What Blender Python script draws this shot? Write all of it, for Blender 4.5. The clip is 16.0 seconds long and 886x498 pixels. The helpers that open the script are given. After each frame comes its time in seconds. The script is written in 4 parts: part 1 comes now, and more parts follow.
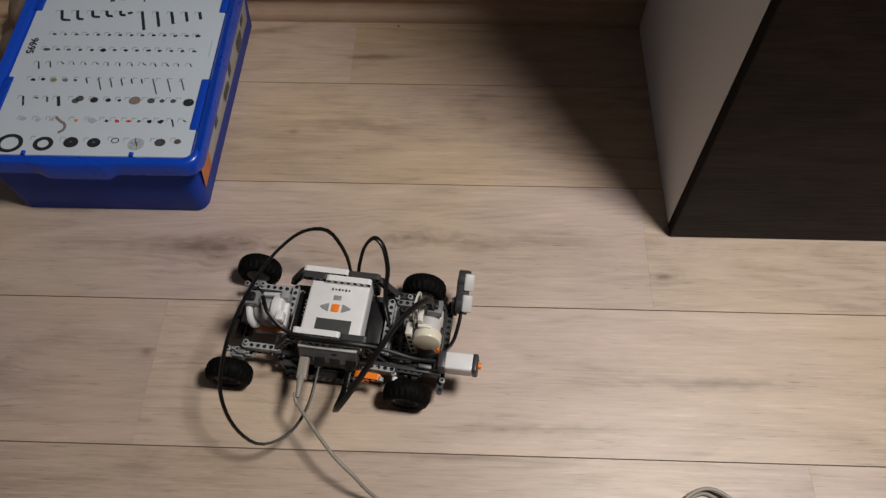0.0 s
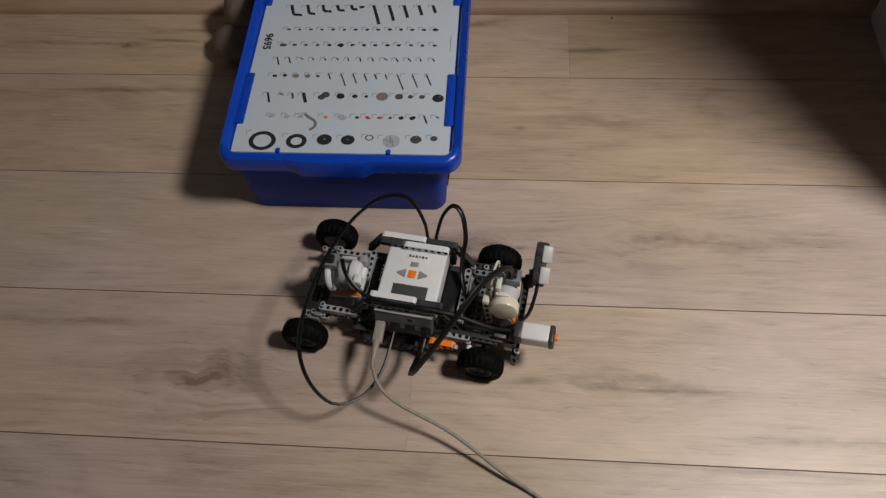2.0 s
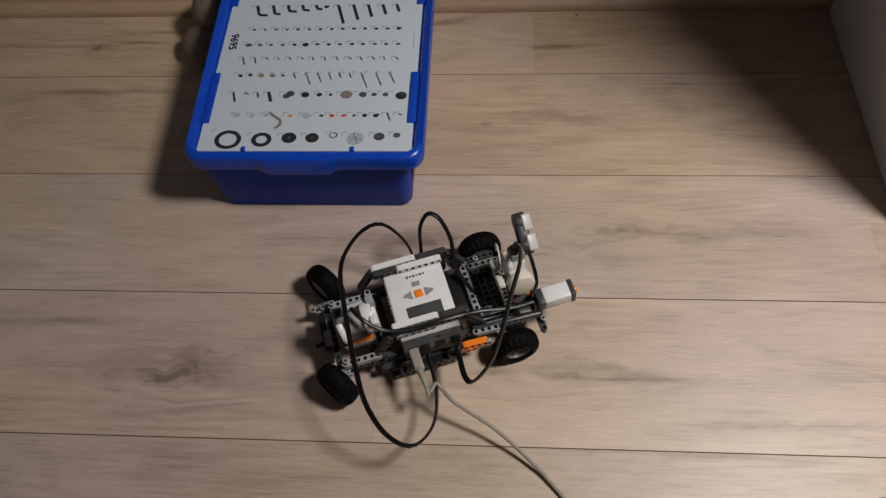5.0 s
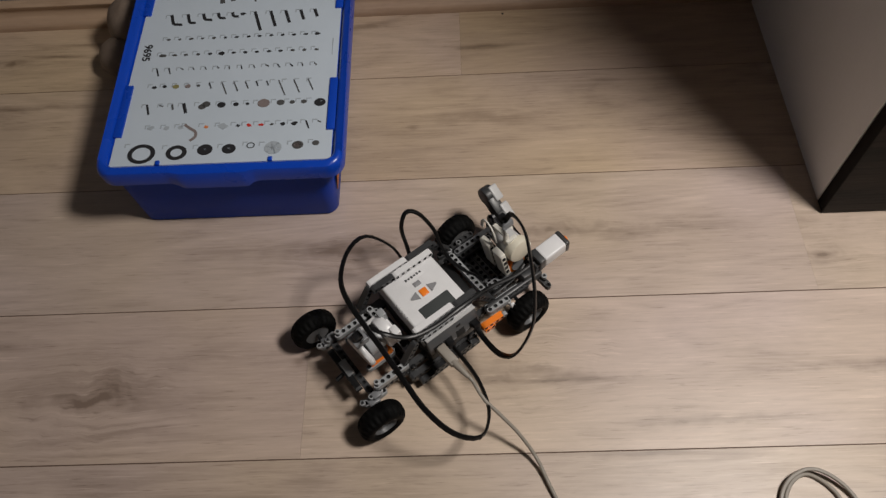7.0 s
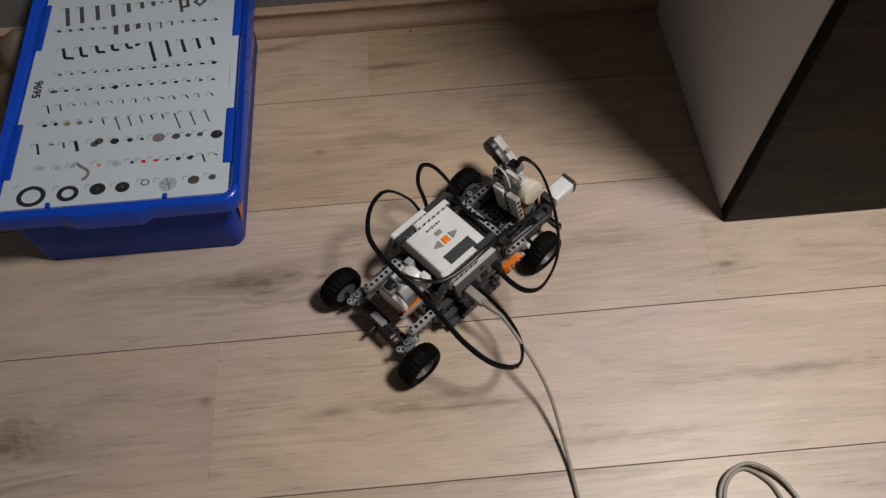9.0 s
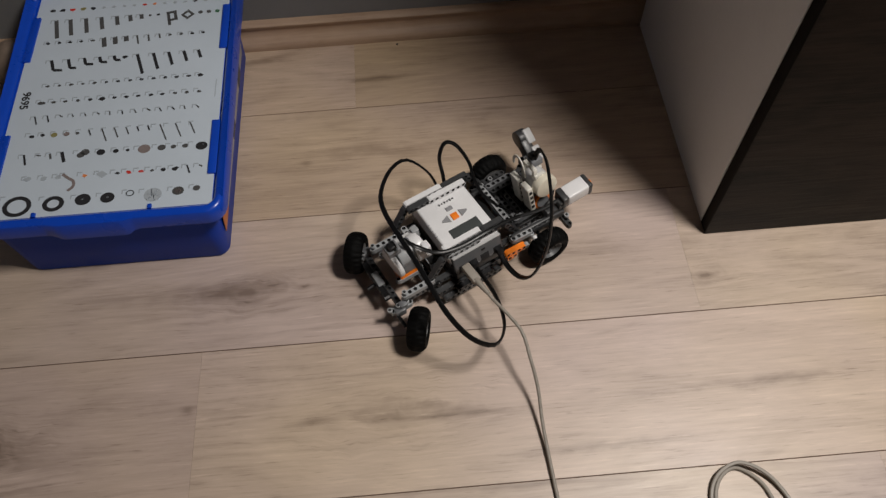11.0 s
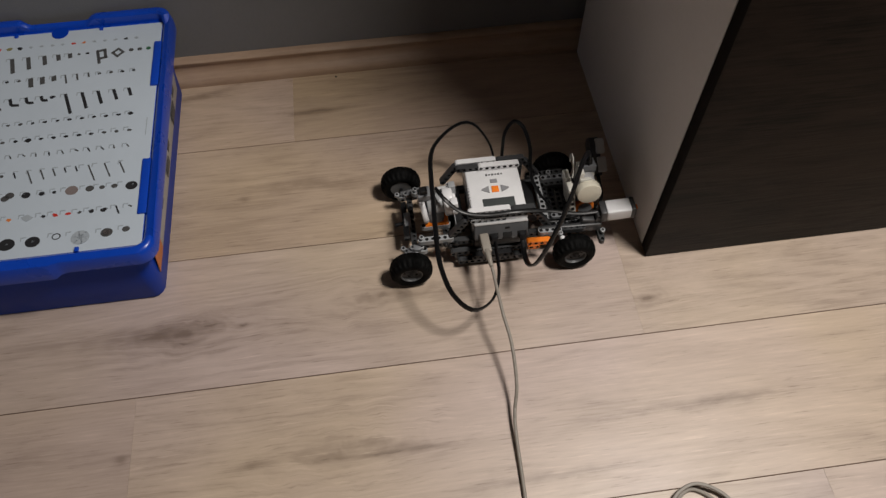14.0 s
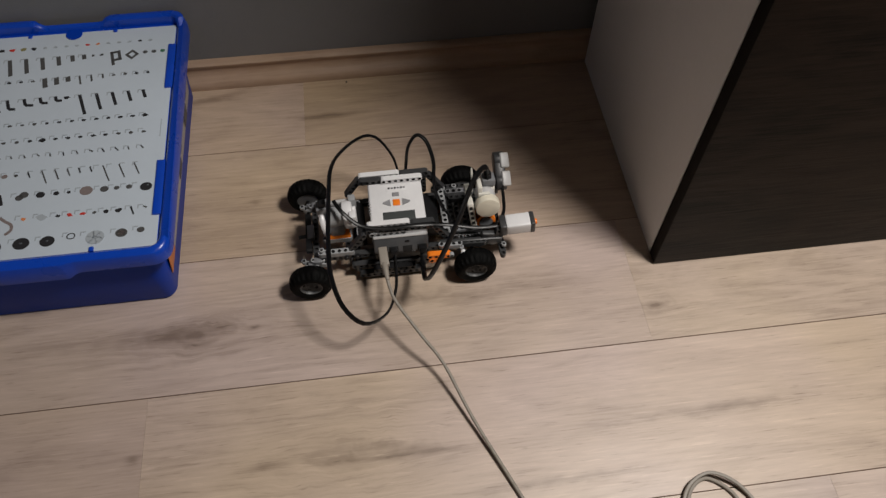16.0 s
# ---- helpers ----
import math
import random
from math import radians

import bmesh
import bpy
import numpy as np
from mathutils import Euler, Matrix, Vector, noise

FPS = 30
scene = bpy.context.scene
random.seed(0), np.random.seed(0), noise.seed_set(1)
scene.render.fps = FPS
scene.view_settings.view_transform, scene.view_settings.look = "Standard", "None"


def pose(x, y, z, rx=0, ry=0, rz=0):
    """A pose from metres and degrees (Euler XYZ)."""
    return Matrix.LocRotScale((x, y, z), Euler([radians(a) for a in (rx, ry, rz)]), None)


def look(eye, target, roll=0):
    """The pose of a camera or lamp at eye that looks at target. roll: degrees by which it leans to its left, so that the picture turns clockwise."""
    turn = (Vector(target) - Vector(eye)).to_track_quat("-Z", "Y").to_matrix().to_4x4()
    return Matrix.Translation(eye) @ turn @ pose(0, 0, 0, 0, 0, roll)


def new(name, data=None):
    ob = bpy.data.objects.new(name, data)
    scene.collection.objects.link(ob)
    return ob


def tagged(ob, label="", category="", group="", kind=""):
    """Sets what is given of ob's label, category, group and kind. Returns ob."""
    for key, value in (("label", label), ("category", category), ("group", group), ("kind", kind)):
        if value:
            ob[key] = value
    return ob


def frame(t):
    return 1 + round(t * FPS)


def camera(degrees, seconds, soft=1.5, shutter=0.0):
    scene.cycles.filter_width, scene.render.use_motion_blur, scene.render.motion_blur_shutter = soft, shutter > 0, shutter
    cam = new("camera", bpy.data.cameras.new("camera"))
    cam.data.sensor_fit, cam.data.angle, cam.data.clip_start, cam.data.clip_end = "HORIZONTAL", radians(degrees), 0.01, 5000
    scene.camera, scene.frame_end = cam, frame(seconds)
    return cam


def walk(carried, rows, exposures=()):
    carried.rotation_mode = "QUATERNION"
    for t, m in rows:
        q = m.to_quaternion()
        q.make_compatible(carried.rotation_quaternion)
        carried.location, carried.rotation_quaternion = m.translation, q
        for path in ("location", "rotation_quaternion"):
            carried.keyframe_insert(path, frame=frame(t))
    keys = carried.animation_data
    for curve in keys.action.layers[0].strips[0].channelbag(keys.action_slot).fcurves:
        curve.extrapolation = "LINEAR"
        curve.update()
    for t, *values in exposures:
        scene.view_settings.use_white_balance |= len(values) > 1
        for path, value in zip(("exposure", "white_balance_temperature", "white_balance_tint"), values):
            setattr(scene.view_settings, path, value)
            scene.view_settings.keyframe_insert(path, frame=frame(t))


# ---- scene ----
cam = camera(62.2, 16.0, soft=1.4)
PATH = [
    (0, (0.22, -0.427, 0.858), (0.161, 0.598, -0.858), -1.6),
    (0.5, (0.176, -0.437, 0.861), (0.05, 0.588, -0.851), -4.5),
    (1, (0.086, -0.434, 0.868), (-0.067, 0.575, -0.852), -5.4),
    (1.5, (-0.022, -0.411, 0.843), (-0.181, 0.602, -0.874), -5.7),
    (2, (-0.065, -0.417, 0.839), (-0.223, 0.595, -0.878), -6.1),
    (2.5, (-0.074, -0.424, 0.84), (-0.225, 0.587, -0.879), -6.4),
    (3, (-0.085, -0.428, 0.849), (-0.235, 0.587, -0.868), -6.5),
    (3.5, (-0.086, -0.431, 0.852), (-0.24, 0.581, -0.866), -6.7),
    (6, (0.017, -0.42, 0.837), (-0.092, 0.597, -0.881), -5.4),
    (6.5, (0.024, -0.415, 0.833), (-0.059, 0.604, -0.885), -5.3),
    (7, (0.027, -0.415, 0.832), (-0.031, 0.604, -0.888), -4.8),
    (7.5, (0.029, -0.42, 0.831), (-0.006, 0.593, -0.894), -4.4),
    (8, (0.043, -0.414, 0.832), (0.021, 0.6, -0.892), -4.2),
    (8.5, (0.071, -0.402, 0.837), (0.079, 0.611, -0.888), -3.5),
    (9, (0.105, -0.383, 0.842), (0.138, 0.624, -0.886), -3.2),
    (11.5, (0.133, -0.389, 0.851), (0.176, 0.659, -0.852), -2.6),
    (12, (0.146, -0.387, 0.848), (0.201, 0.682, -0.841), -2.5),
    (12.5, (0.156, -0.387, 0.844), (0.229, 0.689, -0.84), -2.2),
    (13, (0.161, -0.385, 0.846), (0.253, 0.696, -0.834), -2.0),
    (13.5, (0.159, -0.384, 0.844), (0.276, 0.699, -0.833), -1.4),
    (14, (0.164, -0.381, 0.844), (0.294, 0.7, -0.834), -0.9),
    (14.5, (0.164, -0.38, 0.846), (0.311, 0.696, -0.834), -0.2),
    (15, (0.161, -0.379, 0.847), (0.323, 0.703, -0.827), 0.5),
    (15.5, (0.14, -0.383, 0.851), (0.308, 0.707, -0.818), 0.9),
    (16, (0.137, -0.385, 0.849), (0.293, 0.71, -0.818), 0.9),
]
walk(cam, [(t, look(eye, target, roll)) for t, eye, target, roll in PATH],
     [(0, -0.06), (1, -0.05), (2, -0.03), (3.5, 0.03), (6, -0.02), (7, -0.05), (9, -0.11), (12, -0.07), (16, -0.08)])

# ---- light: one shaded warm-white lamp in front, to the side and high up ----
world = bpy.data.worlds.new("room_world")
world.use_nodes = True
world.node_tree.nodes["Background"].inputs[0].default_value = (0.55, 0.6, 0.7, 1)
world.node_tree.nodes["Background"].inputs[1].default_value = 0.004
scene.world = world
lamp = bpy.data.lights.new("shaded_lamp", "AREA")
lamp.shape, lamp.size, lamp.size_y = "DISK", 0.28, 0.28
lamp.energy, lamp.color = 24.2, (1.0, 0.943, 0.885)
new("shaded_lamp", lamp).matrix_world = look((0.80, -0.16, 1.52), (0.32, 0.0, 0), 0)

# ---- materials ----


def nodes_of(m):
    m.use_nodes = True
    return m.node_tree.nodes, m.node_tree.links


def surface(name, color, rough=0.45, metal=0.0, vary=0.12, scale=60.0, bump=0.0, bump_scale=300.0, specular=0.5, stretch=(1, 1, 1), transmission=0.0):
    """A surface with tone varied at two scales and a fine relief."""
    m = bpy.data.materials.new(name)
    N, L = nodes_of(m)
    b = N["Principled BSDF"]
    b.inputs["Roughness"].default_value, b.inputs["Metallic"].default_value = rough, metal
    b.inputs["Specular IOR Level"].default_value = specular
    b.inputs["Transmission Weight"].default_value = transmission
    tc, mp = N.new("ShaderNodeTexCoord"), N.new("ShaderNodeMapping")
    mp.inputs["Scale"].default_value = stretch
    L.new(tc.outputs["Object"], mp.inputs[0])
    n1, n2 = N.new("ShaderNodeTexNoise"), N.new("ShaderNodeTexNoise")
    n1.inputs["Scale"].default_value, n2.inputs["Scale"].default_value = scale, scale * 7
    n1.inputs["Detail"].default_value = n2.inputs["Detail"].default_value = 3
    L.new(mp.outputs[0], n1.inputs[0]), L.new(mp.outputs[0], n2.inputs[0])
    mix = N.new("ShaderNodeMix")
    mix.inputs[0].default_value = 0.4
    L.new(n1.outputs[0], mix.inputs[2]), L.new(n2.outputs[0], mix.inputs[3])
    ramp = N.new("ShaderNodeMapRange")
    ramp.inputs[1].default_value, ramp.inputs[2].default_value = 0.25, 0.75
    ramp.inputs[3].default_value, ramp.inputs[4].default_value = 1 - vary, 1 + vary
    L.new(mix.outputs[0], ramp.inputs[0])
    mul = N.new("ShaderNodeVectorMath")
    mul.operation = "SCALE"
    mul.inputs[0].default_value = color
    L.new(ramp.outputs[0], mul.inputs[3])
    L.new(mul.outputs[0], b.inputs["Base Color"])
    rr = N.new("ShaderNodeMapRange")
    rr.inputs[3].default_value, rr.inputs[4].default_value = max(rough - 0.08, 0.02), min(rough + 0.1, 1)
    L.new(n1.outputs[0], rr.inputs[0]), L.new(rr.outputs[0], b.inputs["Roughness"])
    if bump:
        n3, bp = N.new("ShaderNodeTexNoise"), N.new("ShaderNodeBump")
        n3.inputs["Scale"].default_value, bp.inputs["Strength"].default_value, bp.inputs["Distance"].default_value = bump_scale, bump, 0.001
        L.new(mp.outputs[0], n3.inputs[0]), L.new(n3.outputs[0], bp.inputs["Height"]), L.new(bp.outputs[0], b.inputs["Normal"])
    return m


def math_node(N, L, op, a, b=None, c=None):
    n = N.new("ShaderNodeMath")
    n.operation = op
    for i, v in enumerate((a, b, c)):
        if v is None:
            continue
        if isinstance(v, (int, float)):
            n.inputs[i].default_value = v
        else:
            L.new(v, n.inputs[i])
    return n.outputs[0]


def wood(name, light, dark, rough, knots=(), eyes=(), grain=1.0, along=(1, 1, 1), spread=0.22, bump=0.15, gloss=0.5, figure=0.0, warm=0.0):
    """Grained wood: streaks along x, broad tone clouds, and dark knots and printed strip ends at given places."""
    m = bpy.data.materials.new(name)
    N, L = nodes_of(m)
    b = N["Principled BSDF"]
    geo, info = N.new("ShaderNodeNewGeometry"), N.new("ShaderNodeObjectInfo")
    sep, warp = N.new("ShaderNodeSeparateXYZ"), N.new("ShaderNodeTexNoise")
    L.new(geo.outputs["Position"], sep.inputs[0])
    warp.inputs["Scale"].default_value, warp.inputs["Detail"].default_value = 26, 3
    L.new(geo.outputs["Position"], warp.inputs[0])
    wob = math_node(N, L, "SUBTRACT", warp.outputs[0], 0.5)
    # the grain swells round each eye, and rings close about its heart
    total, bend = None, None
    for kx, ky, rx, ry, swell, rings, heart in eyes:
        off = math_node(N, L, "SUBTRACT", sep.outputs[1], ky)
        dx = math_node(N, L, "MULTIPLY_ADD", wob, 0.9, math_node(N, L, "MULTIPLY", math_node(N, L, "SUBTRACT", sep.outputs[0], kx), 1 / rx))
        dy = math_node(N, L, "MULTIPLY_ADD", wob, 1.3, math_node(N, L, "MULTIPLY", off, 1 / ry))
        d2 = math_node(N, L, "ADD", math_node(N, L, "MULTIPLY", dx, dx), math_node(N, L, "MULTIPLY", dy, dy))
        near = math_node(N, L, "POWER", 2.718, math_node(N, L, "MULTIPLY", d2, -1.0))
        push = math_node(N, L, "MULTIPLY", math_node(N, L, "MULTIPLY", off, near), -swell)
        bend = push if bend is None else math_node(N, L, "ADD", bend, push)
        ring = math_node(N, L, "SINE", math_node(N, L, "MULTIPLY_ADD", math_node(N, L, "SQRT", d2), 17.0, math_node(N, L, "MULTIPLY", wob, 6.0)))
        g = math_node(N, L, "MULTIPLY", near, math_node(N, L, "MULTIPLY_ADD", ring, 0.55 * rings, rings))
        core = math_node(N, L, "POWER", 2.718, math_node(N, L, "MULTIPLY", d2, -14.0))
        g = math_node(N, L, "MULTIPLY_ADD", core, heart, g)
        total = g if total is None else math_node(N, L, "ADD", total, g)
    place = geo.outputs["Position"]
    if bend is not None:
        moved = N.new("ShaderNodeCombineXYZ")
        L.new(sep.outputs[0], moved.inputs[0]), L.new(math_node(N, L, "ADD", sep.outputs[1], bend), moved.inputs[1]), L.new(sep.outputs[2], moved.inputs[2])
        place = moved.outputs[0]
    shift = N.new("ShaderNodeVectorMath")
    shift.operation = "MULTIPLY_ADD"
    shift.inputs[0].default_value = (7.3, 3.1, 0)
    L.new(info.outputs["Random"], shift.inputs[1]), L.new(place, shift.inputs[2])

    def streak(sx, sy, detail, distort):
        mp, n = N.new("ShaderNodeMapping"), N.new("ShaderNodeTexNoise")
        mp.inputs["Scale"].default_value = (sx * along[0], sy * along[1], sy * along[2])
        n.inputs["Scale"].default_value, n.inputs["Detail"].default_value, n.inputs["Distortion"].default_value = 1, detail, distort
        n.inputs["Roughness"].default_value = 0.62
        L.new(shift.outputs[0], mp.inputs[0]), L.new(mp.outputs[0], n.inputs[0])
        return n.outputs[0]
    fine, mid, cloud = streak(12, 300 * grain, 4, 0.2), streak(5.0, 40 * grain, 6, 2.2), streak(3.0, 10 * grain, 4, 1.6)
    v = math_node(N, L, "MULTIPLY_ADD", fine, 0.32, -0.05)
    v = math_node(N, L, "MULTIPLY_ADD", mid, 0.36, v)
    v = math_node(N, L, "MULTIPLY_ADD", cloud, 0.52, v)
    if figure:
        # arched growth lines that come and go, and short dark pores
        lines = math_node(N, L, "SINE", math_node(N, L, "MULTIPLY", streak(0.8, 9.0, 2, 0.25), 95.0))
        where = math_node(N, L, "MULTIPLY", math_node(N, L, "MAXIMUM", math_node(N, L, "SUBTRACT", streak(2.2, 7, 2, 0.3), 0.42), 0.0), figure)
        v = math_node(N, L, "MULTIPLY_ADD", lines, where, v)
        pore = math_node(N, L, "MAXIMUM", math_node(N, L, "SUBTRACT", streak(26, 420, 2, 0.0), 0.60), 0.0)
        v = math_node(N, L, "MULTIPLY_ADD", pore, -4.5 * figure, v)
        fleck = math_node(N, L, "MAXIMUM", math_node(N, L, "SUBTRACT", streak(17, 330, 3, 0.0), 0.58), 0.0)
        v = math_node(N, L, "MULTIPLY_ADD", fleck, 4.2 * figure, v)
    for kx, ky, rx, ry, depth in knots:
        dx = math_node(N, L, "MULTIPLY", math_node(N, L, "ADD", math_node(N, L, "SUBTRACT", sep.outputs[0], kx), math_node(N, L, "MULTIPLY", wob, rx * 0.9)), 1 / rx)
        dy = math_node(N, L, "MULTIPLY", math_node(N, L, "ADD", math_node(N, L, "SUBTRACT", sep.outputs[1], ky), math_node(N, L, "MULTIPLY", wob, ry * 2.2)), 1 / ry)
        d2 = math_node(N, L, "ADD", math_node(N, L, "MULTIPLY", dx, dx), math_node(N, L, "MULTIPLY", dy, dy))
        g = math_node(N, L, "MULTIPLY", math_node(N, L, "POWER", 2.718, math_node(N, L, "MULTIPLY", d2, -1.0)), depth)
        total = g if total is None else math_node(N, L, "ADD", total, g)
    tone = math_node(N, L, "MULTIPLY_ADD", math_node(N, L, "SUBTRACT", info.outputs["Random"], 0.5), 0.10, v)
    mr = N.new("ShaderNodeMapRange")
    mr.inputs[1].default_value, mr.inputs[2].default_value = 0.56 - spread, 0.56 + spread
    L.new(tone, mr.inputs[0])
    val = mr.outputs[0]
    if total is not None:
        val = math_node(N, L, "SUBTRACT", val, total)
    ramp = N.new("ShaderNodeValToRGB")
    e = ramp.color_ramp.elements
    e[0].position, e[0].color = 0.0, (*dark, 1)
    e[1].position, e[1].color = 0.95, (*light, 1)
    k = e.new(0.42)
    k.color = (*[0.45 * a + 0.55 * c for a, c in zip(dark, light)], 1)
    L.new(val, ramp.inputs[0])
    tint, hue = N.new("ShaderNodeMix"), N.new("ShaderNodeTexNoise")
    tint.data_type = "RGBA"
    tint.inputs[6].default_value, tint.inputs[7].default_value = (1.005, 0.985, 1.01 + 0.04 * warm, 1), (1.025, 0.995, 0.91 - 0.01 * warm, 1)
    hue.inputs["Scale"].default_value, hue.inputs["Detail"].default_value = 2.6, 2
    L.new(shift.outputs[0], hue.inputs[0])
    hr = N.new("ShaderNodeMapRange")
    hr.inputs[1].default_value, hr.inputs[2].default_value = 0.35, 0.65
    L.new(hue.outputs[0], hr.inputs[0]), L.new(hr.outputs[0], tint.inputs[0])
    mulc = N.new("ShaderNodeVectorMath")
    mulc.operation = "MULTIPLY"
    L.new(ramp.outputs[0], mulc.inputs[0]), L.new(tint.outputs[2], mulc.inputs[1])
    own = N.new("ShaderNodeVectorMath")
    own.operation = "MULTIPLY"
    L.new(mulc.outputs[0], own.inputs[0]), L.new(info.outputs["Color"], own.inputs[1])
    L.new(own.outputs[0], b.inputs["Base Color"])
    b.inputs["Specular IOR Level"].default_value = gloss
    rr = N.new("ShaderNodeMapRange")
    rr.inputs[3].default_value, rr.inputs[4].default_value = rough + 0.08, rough - 0.06
    L.new(mid, rr.inputs[0]), L.new(rr.outputs[0], b.inputs["Roughness"])
    bp = N.new("ShaderNodeBump")
    bp.inputs["Strength"].default_value, bp.inputs["Distance"].default_value = bump, 0.0006
    L.new(fine, bp.inputs["Height"]), L.new(bp.outputs[0], b.inputs["Normal"])
    return m


KNOTS = [(-0.425, -0.112, 0.085, 0.03, 0.12), (-0.36, -0.1, 0.2, 0.045, 0.10), (-0.043, 0.286, 0.008, 0.005, 0.25), (-0.03, -0.103, 0.012, 0.006, 0.22),
         (-0.78, 0.455, 0.1, 0.004, 0.28), (-0.62, 0.462, 0.05, 0.004, 0.36), (-0.02, 0.06, 0.16, 0.022, 0.22), (-0.6, -0.045, 0.11, 0.006, 0.28),
         (-0.17, 0.086, 0.12, 0.012, 0.22), (0.22, 0.1, 0.12, 0.012, 0.27), (0.06, 0.297, 0.07, 0.010, 0.28), (-0.66, 0.353, 0.12, 0.005, 0.32),
         (-0.58, 0.485, 0.05, 0.004, 0.4), (0.33, -0.16, 0.1, 0.006, 0.28), (0.03, -0.1, 0.14, 0.008, 0.14), (0.16, -0.108, 0.09, 0.004, 0.30), (0.07, 0.445, 0.06, 0.005, 0.36),
         (-0.127, 0.502, 0.035, 0.010, 0.30), (0.52, -0.098, 0.13, 0.007, 0.26), (-0.33, -0.16, 0.08, 0.006, 0.22), (0.17, -0.195, 0.10, 0.005, 0.2), (-0.179, -0.076, 0.008, 0.006, 0.3)]
# x, y, reach along and across the grain, swelling of the grain, ring depth, dark heart
EYES = [(-0.432, -0.117, 0.085, 0.036, 0.75, 0.11, 0.26), (-0.112, 0.080, 0.080, 0.030, 0.65, 0.09, 0.06), (-0.040, 0.083, 0.022, 0.011, 0.6, 0.03, 0.34),
        (0.490, 0.054, 0.030, 0.015, 0.6, 0.06, 0.45), (0.075, -0.100, 0.110, 0.034, 0.6, 0.08, 0.05), (-0.689, 0.448, 0.045, 0.018, 0.7, 0.05, 0.45), (0.120, 0.100, 0.09, 0.03, 0.6, 0.10, 0.05)]
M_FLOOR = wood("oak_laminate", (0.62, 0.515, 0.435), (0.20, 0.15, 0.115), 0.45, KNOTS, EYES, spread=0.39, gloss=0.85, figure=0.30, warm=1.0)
M_SKIRT = wood("oak_foil", (0.49, 0.36, 0.255), (0.25, 0.16, 0.105), 0.45, along=(1, 1, 1), spread=0.3)
M_WENGE = wood("dark_wenge", (0.024, 0.0150, 0.0108), (0.0016, 0.0010, 0.0008), 0.5, spread=0.15, bump=0.5, gloss=0.10)
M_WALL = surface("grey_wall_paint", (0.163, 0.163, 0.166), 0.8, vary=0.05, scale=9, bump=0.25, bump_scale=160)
# for unseen walls and ceiling; grey set by the bounce light wanted
M_ROOM = surface("unseen_room_bounce_grey", (0.28, 0.265, 0.25), 0.85, vary=0.04, scale=7, bump=0.2, bump_scale=160)
M_CAB = surface("white_melamine", (0.76, 0.75, 0.735), 0.5, vary=0.03, scale=20, bump=0.06, bump_scale=900)
M_EDGE = surface("black_edge_band", (0.010, 0.008, 0.007), 0.6, vary=0.2, specular=0.08)
M_JOINT = surface("dark_joint", (0.12, 0.078, 0.055), 0.9, vary=0.2)
M_BLUE = surface("blue_plastic", (0.003, 0.052, 0.44), 0.28, vary=0.08, scale=25, bump=0.05, bump_scale=500)
# the rim's blue, deepened to paint the shade below the lid
M_TUB = surface("shaded_blue_plastic", (0.001, 0.038, 0.36), 0.42, vary=0.08, scale=25, bump=0.05, bump_scale=500, specular=0.12)
M_PAPER = surface("printed_paper", (0.49, 0.555, 0.625), 0.55, vary=0.03, scale=12)
M_WHITE = surface("white_plastic", (0.69, 0.69, 0.70), 0.33, vary=0.05, scale=90)
M_SENSOR = surface("pale_grey_plastic", (0.48, 0.48, 0.48), 0.38, vary=0.05, scale=90)
M_IVORY = surface("ivory_plastic", (0.62, 0.605, 0.55), 0.35, vary=0.06, scale=90)
M_CREAM = surface("cream_plastic", (0.66, 0.62, 0.51), 0.35, vary=0.06, scale=90)
M_LGREY = surface("light_grey_plastic", (0.30, 0.31, 0.32), 0.35, vary=0.08, scale=120)
M_DGREY = surface("dark_grey_plastic", (0.036, 0.037, 0.039), 0.40, vary=0.12, scale=120)
M_MGREY = surface("mid_grey_plastic", (0.17, 0.175, 0.185), 0.35, vary=0.08, scale=120)
M_PANEL = surface("socket_grey_plastic", (0.075, 0.078, 0.083), 0.38, vary=0.1, scale=120)
M_BLACK = surface("black_plastic", (0.009, 0.009, 0.010), 0.38, vary=0.2, scale=120, specular=0.35)
# near-black that paints the shade inside holes, bores, slots and sockets
M_HOLE = surface("shaded_recess_plastic", (0.007, 0.007, 0.0075), 0.7, vary=0.2)
M_RUBBER = surface("black_rubber", (0.0035, 0.0035, 0.0035), 0.62, vary=0.25, scale=80, bump=0.2, bump_scale=700, specular=0.06)
M_RIM = surface("silver_grey_rim", (0.125, 0.128, 0.132), 0.42, vary=0.06, scale=100)
M_ORANGE = surface("orange_plastic", (0.85, 0.21, 0.015), 0.35, vary=0.06, scale=100)
M_AMBER = surface("amber_plastic", (0.11, 0.034, 0.014), 0.3, vary=0.1, scale=100)
M_SCREEN = surface("lcd_glass", (0.060, 0.066, 0.066), 0.18, vary=0.06, scale=60)
M_BTN = surface("grey_button", (0.24, 0.24, 0.25), 0.4, vary=0.06, scale=90)
M_CABLE = surface("black_cable_sheath", (0.0045, 0.0045, 0.005), 0.34, vary=0.2, scale=150, specular=0.28)
M_USB = surface("grey_cable_sheath", (0.255, 0.228, 0.195), 0.5, vary=0.06, scale=150)
M_RED = surface("red_ink", (0.50, 0.03, 0.02), 0.6)
M_INK = surface("dark_ink", (0.016, 0.016, 0.019), 0.6, vary=0.3, scale=400)
M_GINK = surface("grey_ink", (0.065, 0.065, 0.066), 0.6, vary=0.2, scale=400)
M_PINK = surface("pale_ink", (0.34, 0.38, 0.42), 0.6, vary=0.1, scale=400)
M_TAN = surface("tan_ink", (0.19, 0.155, 0.15), 0.6, vary=0.15, scale=400)
